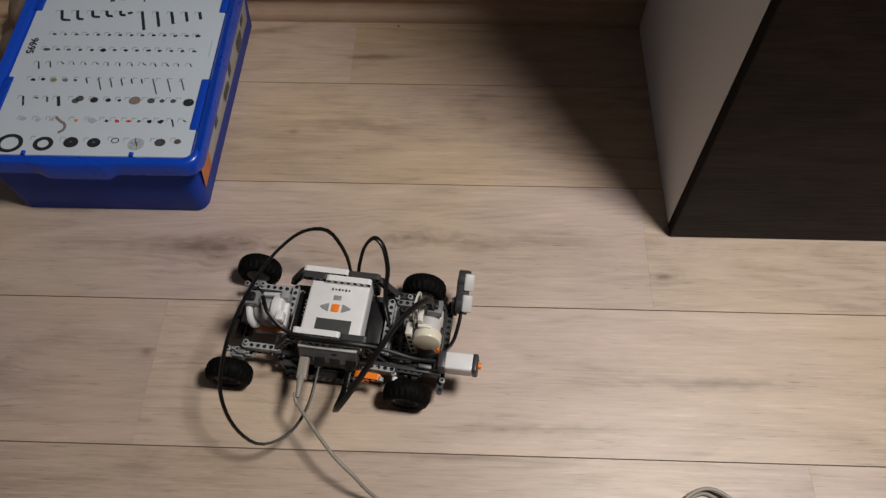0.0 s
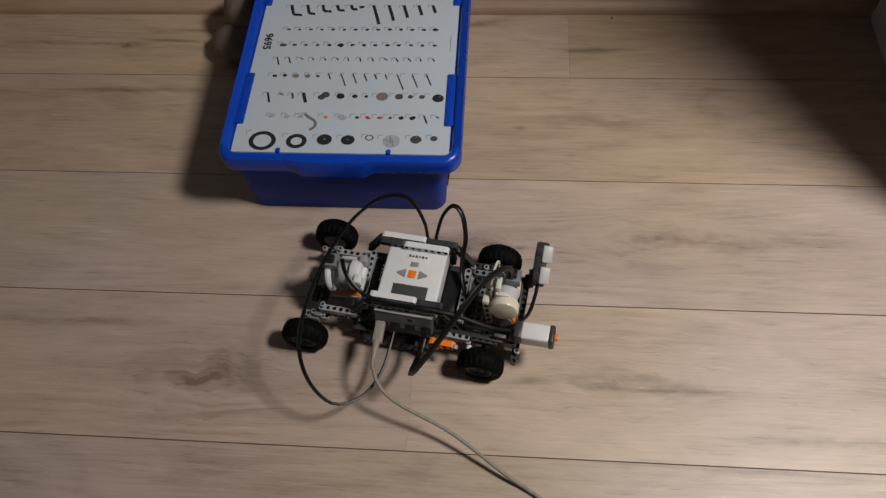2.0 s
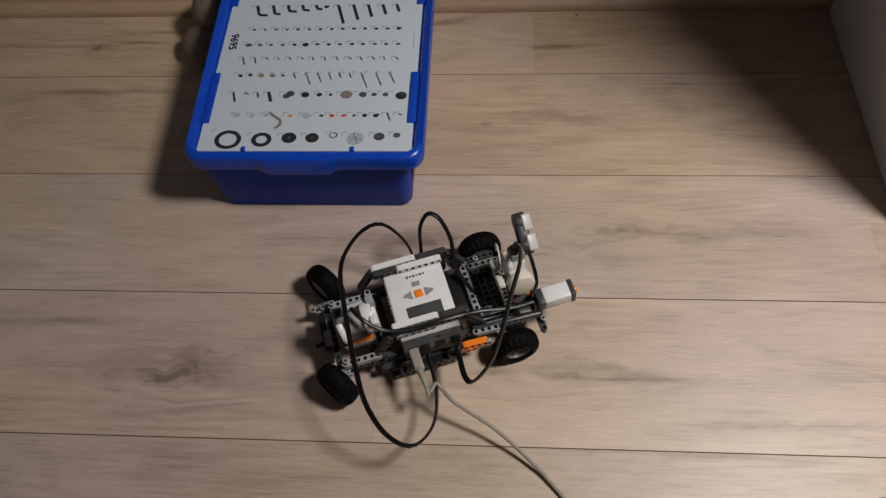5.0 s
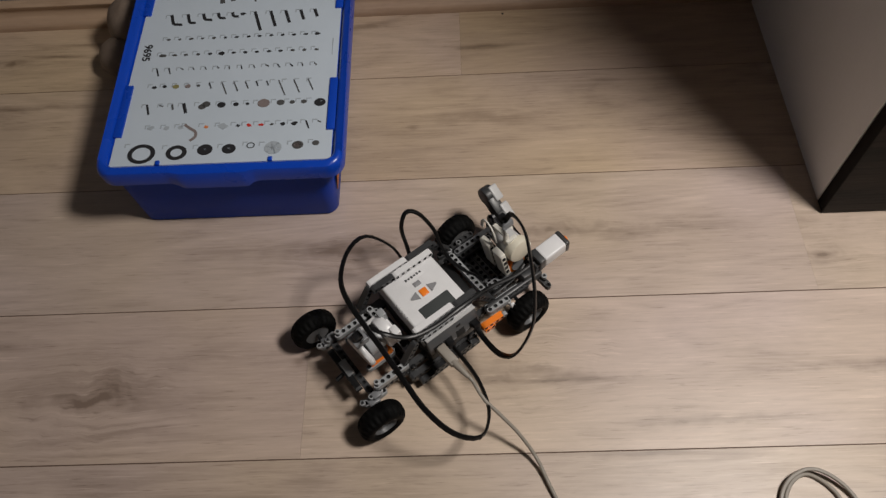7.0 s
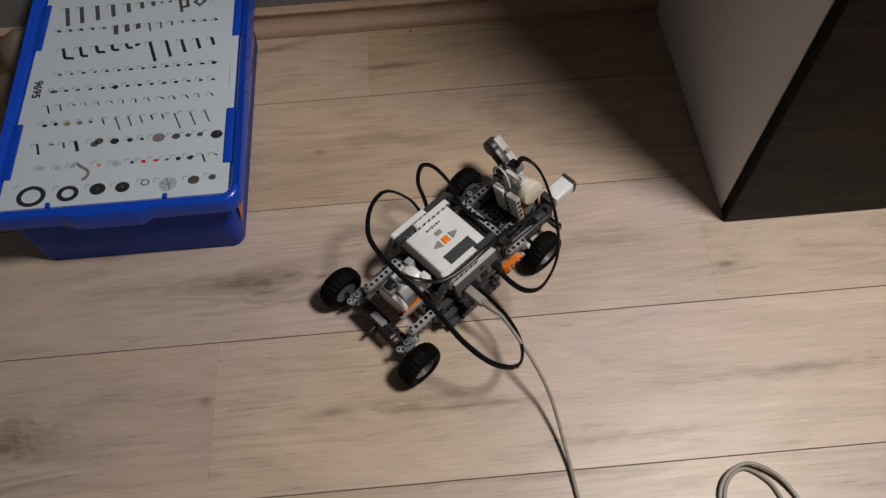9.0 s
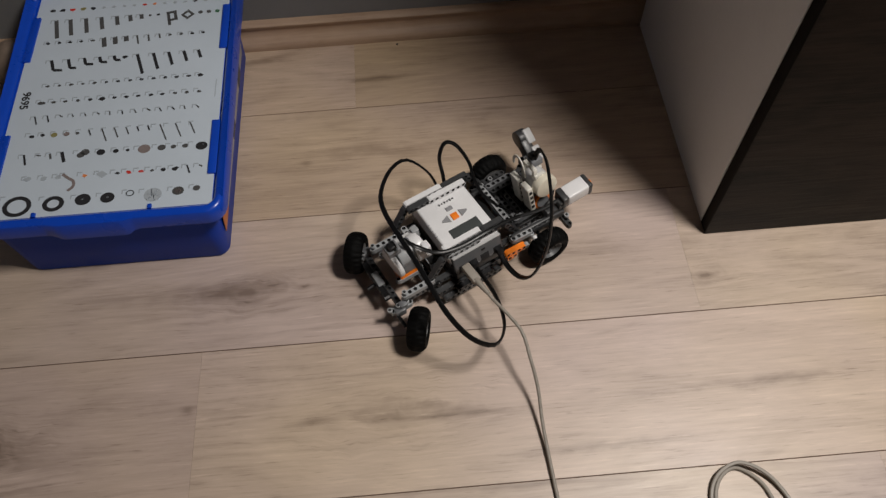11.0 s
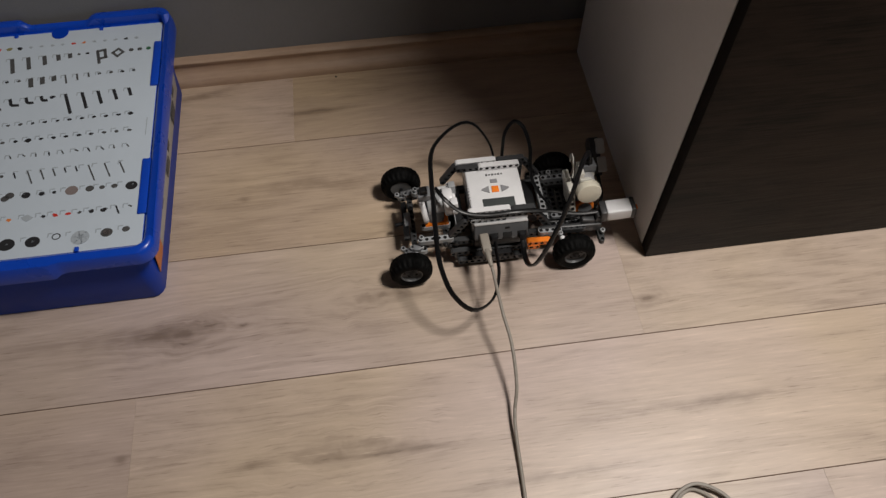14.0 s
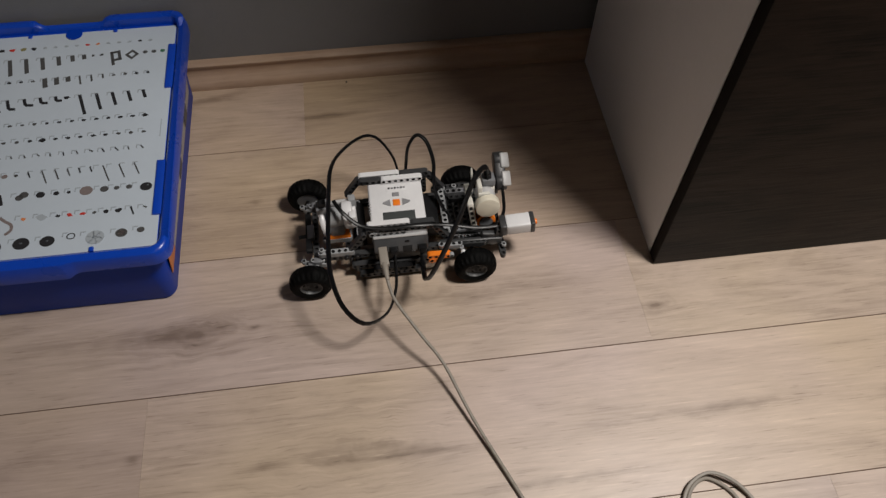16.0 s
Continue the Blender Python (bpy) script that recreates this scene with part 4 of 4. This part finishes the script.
def cable(pts, w, h, label, up=(0, 0, 1)):
    return part("cable", sweep(bmesh.new(), spline([v3(*p) for p in pts], 8), w * MM, h * MM, up), M_CABLE, ROBOT, label)


# two loops flop over while the robot turns: chains of short stiff links that go from shape to shape
LOOP_EARLY = [(8, 52, 72), (2, 64, 96), (-14, 77, 118), (-30, 80, 123), (-53, 75, 118), (-73, 56, 112), (-84, 30, 114), (-90, -8, 124), (-95, -48, 128), (-98, -86, 122), (-95, -127, 106), (-79, -154, 80), (-53, -164, 58), (-27, -145, 46), (-13, -113, 48), (-10, -80, 52), (-10, -56, 54)]
LOOP_LATE = [(8, 52, 72), (2, 64, 96), (-14, 77, 118), (-30, 80, 125), (-51, 75, 119), (-72, 55, 116), (-81, 30, 118), (-84, -4, 120), (-86, -42, 123), (-88, -82, 120), (-88, -121, 107), (-77, -154, 88), (-54, -170, 72), (-27, -150, 56), (-13, -115, 52), (-10, -80, 52), (-10, -56, 54)]
OVER_STRAIGHT = [(119, -2, 114), (117, -4, 136), (106, -20, 156), (90, -48, 166), (71, -84, 157), (51, -111, 131), (32, -126, 98), (25, -116, 70), (25, -88, 50), (27, -56, 53)]
OVER_TURNED = [(119, -2, 114), (121, -11, 137), (109, -44, 157), (86, -80, 167), (65, -111, 157), (48, -128, 131), (27, -130, 98), (22, -112, 68), (24, -84, 52), (27, -56, 53)]
FLEX = []


def link_places(shape, count):
    """Poses of a chain's links, evenly spaced; x runs along the cable, y across its flat side."""
    line = spline([v3(*p) for p in shape], 24)
    run = [0.0]
    for p, q in zip(line, line[1:]):
        run.append(run[-1] + (q - p).length)
    nodes, i = [], 0
    for k in range(count + 1):
        want = run[-1] * k / count
        while i < len(run) - 2 and run[i + 1] < want:
            i += 1
        nodes.append(line[i].lerp(line[i + 1], (want - run[i]) / (run[i + 1] - run[i])))
    out, side = [], None
    for p, q in zip(nodes, nodes[1:]):
        d = (q - p).normalized()
        side = d.cross(Vector((1, 0, 0))).normalized() if side is None else (side - d * side.dot(d)).normalized()
        out.append(Matrix.Translation((p + q) / 2) @ Matrix((d, side, d.cross(side))).transposed().to_4x4())
    return out, run[-1] / count


def flex_cable(shapes, count, w, h, label):
    """shapes: seconds and bends in millimetres."""
    holder = tagged(new("cable"), label)
    holder.parent = ROBOT
    step = max(link_places(bends, count)[1] for t, bends in shapes)
    bm = sweep(bmesh.new(), [Vector((step * f, 0, 0)) for f in (-0.62, -0.5, 0.5, 0.62)], w * MM, h * MM, (0, 0, 1))
    links = [part("link", bm, M_CABLE, holder)]
    for k in range(count - 1):
        ob = new("link", links[0].data)
        ob.parent = holder
        links.append(ob)
    FLEX.append((links, [(t, link_places(bends, count)[0]) for t, bends in shapes]))


flex_cable([(0, LOOP_EARLY), (3.9, LOOP_EARLY), (5.4, LOOP_LATE), (16, LOOP_LATE)], 64, 6.4, 3.2, "flat black cable in a wide loop")
flex_cable([(0, OVER_STRAIGHT), (3.9, OVER_STRAIGHT), (5.4, OVER_TURNED), (10.2, OVER_TURNED), (11.9, OVER_STRAIGHT), (16, OVER_STRAIGHT)], 44, 6.8, 3.2, "flat black cable over the drive motor")
cable([(17, 50, 72), (19, 58, 88), (24, 73, 104), (36, 78, 119), (48, 70, 114), (55, 52, 95), (54, 38, 77), (55, 22, 63), (62, 2, 56), (72, -22, 54)], 6.0, 4.2, "flat black cable in a small loop", (1, 0, 0))
cable([(-80, -8, 106), (-70, -26, 104), (-50, -40, 92), (-20, -46, 88), (20, -46, 88), (60, -44, 80), (100, -48, 72), (134, -47, 70)], 5.0, 2.2, "flat black cable along the controller", (0, 0, 1))
cable([(146, 40, 58), (146, 10, 56), (138, -24, 58), (110, -40, 54), (70, -44, 56), (50, -44, 62)], 4.6, 2.0, "flat black sensor cable", (0, 0, 1))
# usb plug
UP = rbox("usb_plug", (-24, -74, 65), (11.5, 27, 9), M_USB, 1.8, (4, 0, 3), label="light grey plug", seg=3)
rcyl("strain_relief", (-24, -84, 65.5), (-22, -109, 66), 4.6, M_USB, UP, "ribbed strain relief", 0.6, 16, 2.5)
PLUG_END = Vector(v3(-22, -106, 66))


# ---- the grey cable that the robot drags: a chain of short stiff links ----
USB = tagged(new("usb_cable"), "thin grey cable trailing from the robot over the floor", "cable")
LINKS, LINK = [], 0.012
bm = bmesh.new()
cyl(bm, (-LINK / 2 - 0.0018, 0, 0), (LINK / 2 + 0.0018, 0, 0), 0.0021, seg=12, bevel=0.0015)
part_link = part("link", bm, M_USB, USB)
LINKS.append(part_link)
for k in range(60):
    ob = new("link", part_link.data)
    ob.parent = USB
    LINKS.append(ob)
bm = sweep(bmesh.new(), spline([(-0.046, -0.13, 0.003), (-0.041, -0.060, 0.003), (-0.038, -0.028, 0.005), (-0.024, -0.008, 0.009), (0, 0, 0.011), (0.026, -0.013, 0.008), (0.044, -0.039, 0.004), (0.060, -0.085, 0.003)], 10), 0.0042, 0.0042)
LOOP = part("loop", bm, M_USB, USB, "loop of the grey cable")
bm = sweep(bmesh.new(), spline([(-0.043, -0.13, 0.008), (-0.038, -0.062, 0.008), (-0.034, -0.030, 0.006), (-0.021, -0.011, 0.004), (-0.003, -0.004, 0.003), (0.017, -0.018, 0.003), (0.027, -0.039, 0.003), (0.038, -0.090, 0.003)], 10), 0.0042, 0.0042)
LOOP2 = part("loop", bm, M_USB, USB, "loop of the grey cable")

# ---- floor planks, last ----
W = 0.193
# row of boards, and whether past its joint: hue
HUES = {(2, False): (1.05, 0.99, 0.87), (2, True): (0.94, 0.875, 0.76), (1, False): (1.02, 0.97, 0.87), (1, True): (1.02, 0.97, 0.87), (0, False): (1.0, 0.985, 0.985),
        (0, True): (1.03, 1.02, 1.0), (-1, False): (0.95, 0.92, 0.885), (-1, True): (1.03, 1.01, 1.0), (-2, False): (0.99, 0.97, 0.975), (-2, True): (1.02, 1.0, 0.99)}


def planks():
    made = {}
    rng = random.Random(11)
    for row in range(-12, 3):
        y0, y1 = row * W, min((row + 1) * W, WALL_Y)
        joint = {0: 0.466, 1: -0.270, 2: 0.032, -1: -0.168, -2: 0.62}.get(row, rng.uniform(-0.6, 0.6))
        cuts = [LEFT_X] + [c for c in (joint - 1.29, joint, joint + 1.29) if LEFT_X + 0.1 < c < 2.3] + [2.4]
        for a, b in zip(cuts, cuts[1:]):
            key = (round(b - a, 4), round(y1 - y0, 4))
            if key not in made:
                bm = box(bmesh.new(), (0, 0, -0.004), (b - a - 0.00018, y1 - y0 - 0.0014, 0.008))
                me = bpy.data.meshes.new("plank")
                bmesh.ops.recalc_face_normals(bm, faces=bm.faces)
                bm.to_mesh(me)
                bm.free()
                me.materials.append(M_FLOOR)
                made[key] = me
            ob = new("plank", made[key])
            ob.parent = floor
            ob.matrix_basis = pose((a + b) / 2, (y0 + y1) / 2, rng.uniform(-0.0001, 0.0001))
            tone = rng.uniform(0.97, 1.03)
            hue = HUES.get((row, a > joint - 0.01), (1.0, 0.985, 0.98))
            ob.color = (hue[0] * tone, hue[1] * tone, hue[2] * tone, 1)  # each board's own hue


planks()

# ---- what moves ----
# seconds, x, y, heading of the robot
DRIVE = [
    (0, 0.0687, -0.0463, -5.9), (0.5, 0.0116, -0.0370, -6.2), (1, -0.0492, -0.0263, -6.8), (1.5, -0.1098, -0.0168, -7.3), (2, -0.1692, -0.0051, -8.1),
    (2.5, -0.2117, 0.0022, -7.9), (3, -0.2142, -0.0020, -5.5), (3.5, -0.2157, -0.0030, -4.7), (3.9, -0.2157, -0.0030, -4.7),
    (6, -0.0239, -0.0321, 39.4), (6.5, -0.0214, -0.0289, 38.8), (7, -0.0213, -0.0253, 37.1), (7.5, -0.0051, -0.0156, 38.0), (8, 0.0462, 0.0208, 38.7),
    (8.5, 0.0966, 0.0559, 39.4), (9, 0.1242, 0.0744, 39.7), (10.2, 0.1242, 0.0744, 39.7), (11.5, 0.2042, 0.1569, 17.1), (12, 0.2484, 0.1823, 7.7),
    (12.5, 0.2983, 0.1996, -2.1), (13, 0.2994, 0.2006, -2.3), (13.5, 0.3021, 0.1960, -0.9), (14, 0.3033, 0.1951, -0.3), (14.5, 0.2742, 0.1968, 0.0),
    (15, 0.2132, 0.1995, -0.1), (15.5, 0.1590, 0.2017, 0.2), (16, 0.1578, 0.2009, 0.2)]
# seconds, turn of the steered wheels
STEER = [(0, 2), (2.5, 2), (3.1, -52), (3.5, -58), (6.1, -57), (7.0, -4), (7.3, 0), (9.2, 0), (10.0, 50), (13.0, 50), (13.5, 0), (16, 0)]
AXLE = Vector((0.095, -0.006, 0))


def between(rows, t):
    for a, b in zip(rows, rows[1:]):
        if t <= b[0]:
            k = (t - a[0]) / (b[0] - a[0])
            return a, b, min(max(k, 0), 1)
    return rows[-2], rows[-1], 1.0


def robot_at(t):
    """Place and heading; on a turn the driven axle rolls along its own heading."""
    a, b, k = between(DRIVE, t)
    if b[0] - a[0] > 0.6:
        k = ease(k) if b[0] == 6 else k * k * (2 - k) if b[0] == 11.5 else k
    yaw = a[3] + (b[3] - a[3]) * k
    ends = []
    for r in (a, b):
        m = pose(r[1], r[2], 0, 0, 0, r[3])
        ends.append(m @ AXLE)
    p = ends[0].lerp(ends[1], k)
    turn = radians(b[3] - a[3])
    if abs(turn) > 0.2:
        chord = ends[1] - ends[0]
        side = Vector((chord.y, -chord.x, 0)) * (1 if turn > 0 else -1)
        p += side * (4 * k * (1 - k)) * math.tan(abs(turn) / 4) / 2
    m = pose(0, 0, 0, 0, 0, yaw)
    return Matrix.Translation(p - (m @ AXLE)) @ m


def steer_at(t):
    a, b, k = between(STEER, t)
    return a[1] + (b[1] - a[1]) * ease(k)


# the cable's course from the plug down to the floor: seconds and bends, in metres
COURSE = [
    (0, [(0.078, -0.210, 0.0590), (0.105, -0.233, 0.0470), (0.118, -0.243, 0.0290), (0.134, -0.252, 0.0110), (0.185, -0.284, 0.0040), (0.325, -0.353, 0.0030)]),
    (1.5, [(-0.100, -0.171, 0.0590), (-0.044, -0.201, 0.0470), (-0.009, -0.216, 0.0290), (0.026, -0.231, 0.0110), (0.079, -0.257, 0.0040), (0.219, -0.314, 0.0030)]),
    (2, [(-0.197, -0.137, 0.0590), (-0.175, -0.153, 0.0470), (-0.115, -0.178, 0.0290), (-0.054, -0.216, 0.0110), (-0.015, -0.238, 0.0040), (0.122, -0.321, 0.0030)]),
    (2.5, [(-0.238, -0.130, 0.0590), (-0.212, -0.152, 0.0470), (-0.138, -0.181, 0.0290), (-0.083, -0.217, 0.0110), (-0.026, -0.247, 0.0040), (0.114, -0.324, 0.0030)]),
    (3.5, [(-0.236, -0.134, 0.0590), (-0.216, -0.150, 0.0470), (-0.138, -0.186, 0.0290), (-0.077, -0.222, 0.0110), (-0.025, -0.250, 0.0040), (0.113, -0.331, 0.0030)]),
    (3.9, [(-0.235, -0.134, 0.0590), (-0.215, -0.150, 0.0470), (-0.138, -0.186, 0.0290), (-0.077, -0.222, 0.0110), (-0.025, -0.250, 0.0040), (0.113, -0.331, 0.0030)]),
    (6, [(0.042, -0.149, 0.0590), (0.060, -0.164, 0.0470), (0.080, -0.179, 0.0290), (0.099, -0.202, 0.0110), (0.117, -0.243, 0.0040), (0.180, -0.390, 0.0030)]),
    (7, [(0.043, -0.149, 0.0590), (0.060, -0.163, 0.0470), (0.080, -0.179, 0.0290), (0.099, -0.202, 0.0110), (0.117, -0.243, 0.0040), (0.180, -0.390, 0.0030)]),
    (7.5, [(0.046, -0.131, 0.0590), (0.076, -0.154, 0.0470), (0.104, -0.182, 0.0290), (0.122, -0.207, 0.0110), (0.137, -0.254, 0.0040), (0.185, -0.407, 0.0030)]),
    (8, [(0.107, -0.102, 0.0590), (0.130, -0.128, 0.0470), (0.153, -0.158, 0.0290), (0.167, -0.192, 0.0110), (0.179, -0.242, 0.0040), (0.213, -0.397, 0.0030)]),
    (8.5, [(0.165, -0.073, 0.0590), (0.185, -0.103, 0.0470), (0.202, -0.134, 0.0290), (0.213, -0.177, 0.0110), (0.220, -0.231, 0.0040), (0.240, -0.389, 0.0030)]),
    (9, [(0.198, -0.057, 0.0590), (0.215, -0.089, 0.0470), (0.228, -0.121, 0.0290), (0.237, -0.169, 0.0110), (0.243, -0.224, 0.0040), (0.255, -0.384, 0.0030)]),
    (10.2, [(0.198, -0.057, 0.0590), (0.215, -0.089, 0.0470), (0.229, -0.121, 0.0290), (0.237, -0.169, 0.0110), (0.243, -0.224, 0.0040), (0.255, -0.384, 0.0030)]),
    (11.5, [(0.243, -0.015, 0.0590), (0.246, -0.048, 0.0470), (0.247, -0.078, 0.0290), (0.245, -0.118, 0.0110), (0.249, -0.205, 0.0040), (0.257, -0.365, 0.0030)]),
    (12.5, [(0.277, 0.016, 0.0590), (0.281, -0.016, 0.0470), (0.281, -0.045, 0.0290), (0.275, -0.080, 0.0110), (0.274, -0.191, 0.0040), (0.272, -0.351, 0.0030)]),
    (13.2, [(0.284, 0.027, 0.0590), (0.289, -0.013, 0.0470), (0.287, -0.057, 0.0290), (0.280, -0.097, 0.0110), (0.276, -0.184, 0.0040), (0.267, -0.344, 0.0030)]),
    (14, [(0.284, 0.027, 0.0590), (0.289, -0.013, 0.0470), (0.288, -0.057, 0.0290), (0.280, -0.097, 0.0110), (0.276, -0.184, 0.0040), (0.267, -0.344, 0.0030)]),
    (14.5, [(0.256, 0.038, 0.0590), (0.266, -0.002, 0.0470), (0.271, -0.043, 0.0290), (0.277, -0.090, 0.0110), (0.282, -0.181, 0.0040), (0.289, -0.340, 0.0030)]),
    (15, [(0.197, 0.063, 0.0590), (0.216, 0.021, 0.0470), (0.235, -0.013, 0.0290), (0.248, -0.075, 0.0110), (0.274, -0.176, 0.0040), (0.312, -0.331, 0.0030)]),
    (15.5, [(0.144, 0.063, 0.0590), (0.169, 0.022, 0.0470), (0.194, -0.014, 0.0290), (0.221, -0.081, 0.0110), (0.262, -0.175, 0.0040), (0.324, -0.323, 0.0030)]),
    (16, [(0.144, 0.063, 0.0590), (0.169, 0.022, 0.0470), (0.194, -0.014, 0.0290), (0.221, -0.081, 0.0110), (0.262, -0.175, 0.0040), (0.324, -0.323, 0.0030)]),
]
LOOPS = [(0, 0.5, -0.226), (2, 0.46, -0.265), (3.5, 0.41, -0.275), (6, 0.394, -0.221), (7.5, 0.397, -0.221), (9, 0.436, -0.205), (12.5, 0.458, -0.194), (13.5, 0.462, -0.195), (15, 0.477, -0.183), (16, 0.479, -0.176)]


def cable_at(t):
    a, b, k = between(COURSE, t)
    m = robot_at(t)
    start, near = m @ PLUG_END, m @ (PLUG_END + Vector((0.001, -0.009, -0.003)))
    mid = [Vector(p).lerp(Vector(q), k) for p, q in zip(a[1], b[1])]
    curve = spline([start, near] + mid, 14)
    links, need, i, p = [], LINK / 2, 0, curve[0]
    run = 0.0
    for q in curve[1:]:
        seg = (q - p).length
        while run + seg >= need and len(links) < len(LINKS):
            c = p.lerp(q, (need - run) / seg)
            c.z = max(c.z, 0.0024)
            links.append((c, (q - p).normalized()))
            need += LINK
        run += seg
        p = q
    while len(links) < len(LINKS):
        c, d = links[-1]
        links.append((c + d * LINK, Vector((d.x, d.y, 0)).normalized()))
    return links


def motions():
    times = [i * 0.25 for i in range(65)]
    walk(ROBOT, [(t, robot_at(t)) for t in times])
    roll, last, fine = 0.0, None, []
    for i in range(161):
        t = i * 0.1
        m = robot_at(t)
        p = m @ AXLE
        if last is not None:
            roll += (p - last).dot(m.to_3x3() @ Vector((1, 0, 0))) / 0.028
        last = p
        if i % 2 == 0:
            fine.append((t, math.degrees(roll)))
    for w, x, y, out, steered in WHEELS:
        rows = []
        for t, r in fine:
            spin = pose(0, 0, 0, 0, r, 0)
            if out > 0:
                spin = pose(0, 0, 0, 0, r, 0) @ pose(0, 0, 0, 0, 0, 180)
            if steered:
                rows.append((t, pose(x + 0.016, y - out * 0.008, 0.0281, 0, 0, steer_at(t)) @ pose(-0.016, out * 0.008, 0) @ spin))
            else:
                rows.append((t, pose(x, y, 0.0281) @ spin))
        walk(w, rows)
    chains = [(t, cable_at(t)) for t in times]
    for k, ob in enumerate(LINKS):
        rows = []
        for t, links in chains:
            c, d = links[k]
            rows.append((t, Matrix.Translation(c) @ pose(0, 0, 0, 0, -math.degrees(math.asin(max(-1, min(1, d.z)))), math.degrees(math.atan2(d.y, d.x)))))
        walk(ob, rows)
    for links, shapes in FLEX:
        for k, ob in enumerate(links):
            walk(ob, [(t, places[k]) for t, places in shapes])
    for ob in (LOOP, LOOP2):
        walk(ob, [(t, pose(x, y, 0)) for t, x, y in LOOPS])


motions()
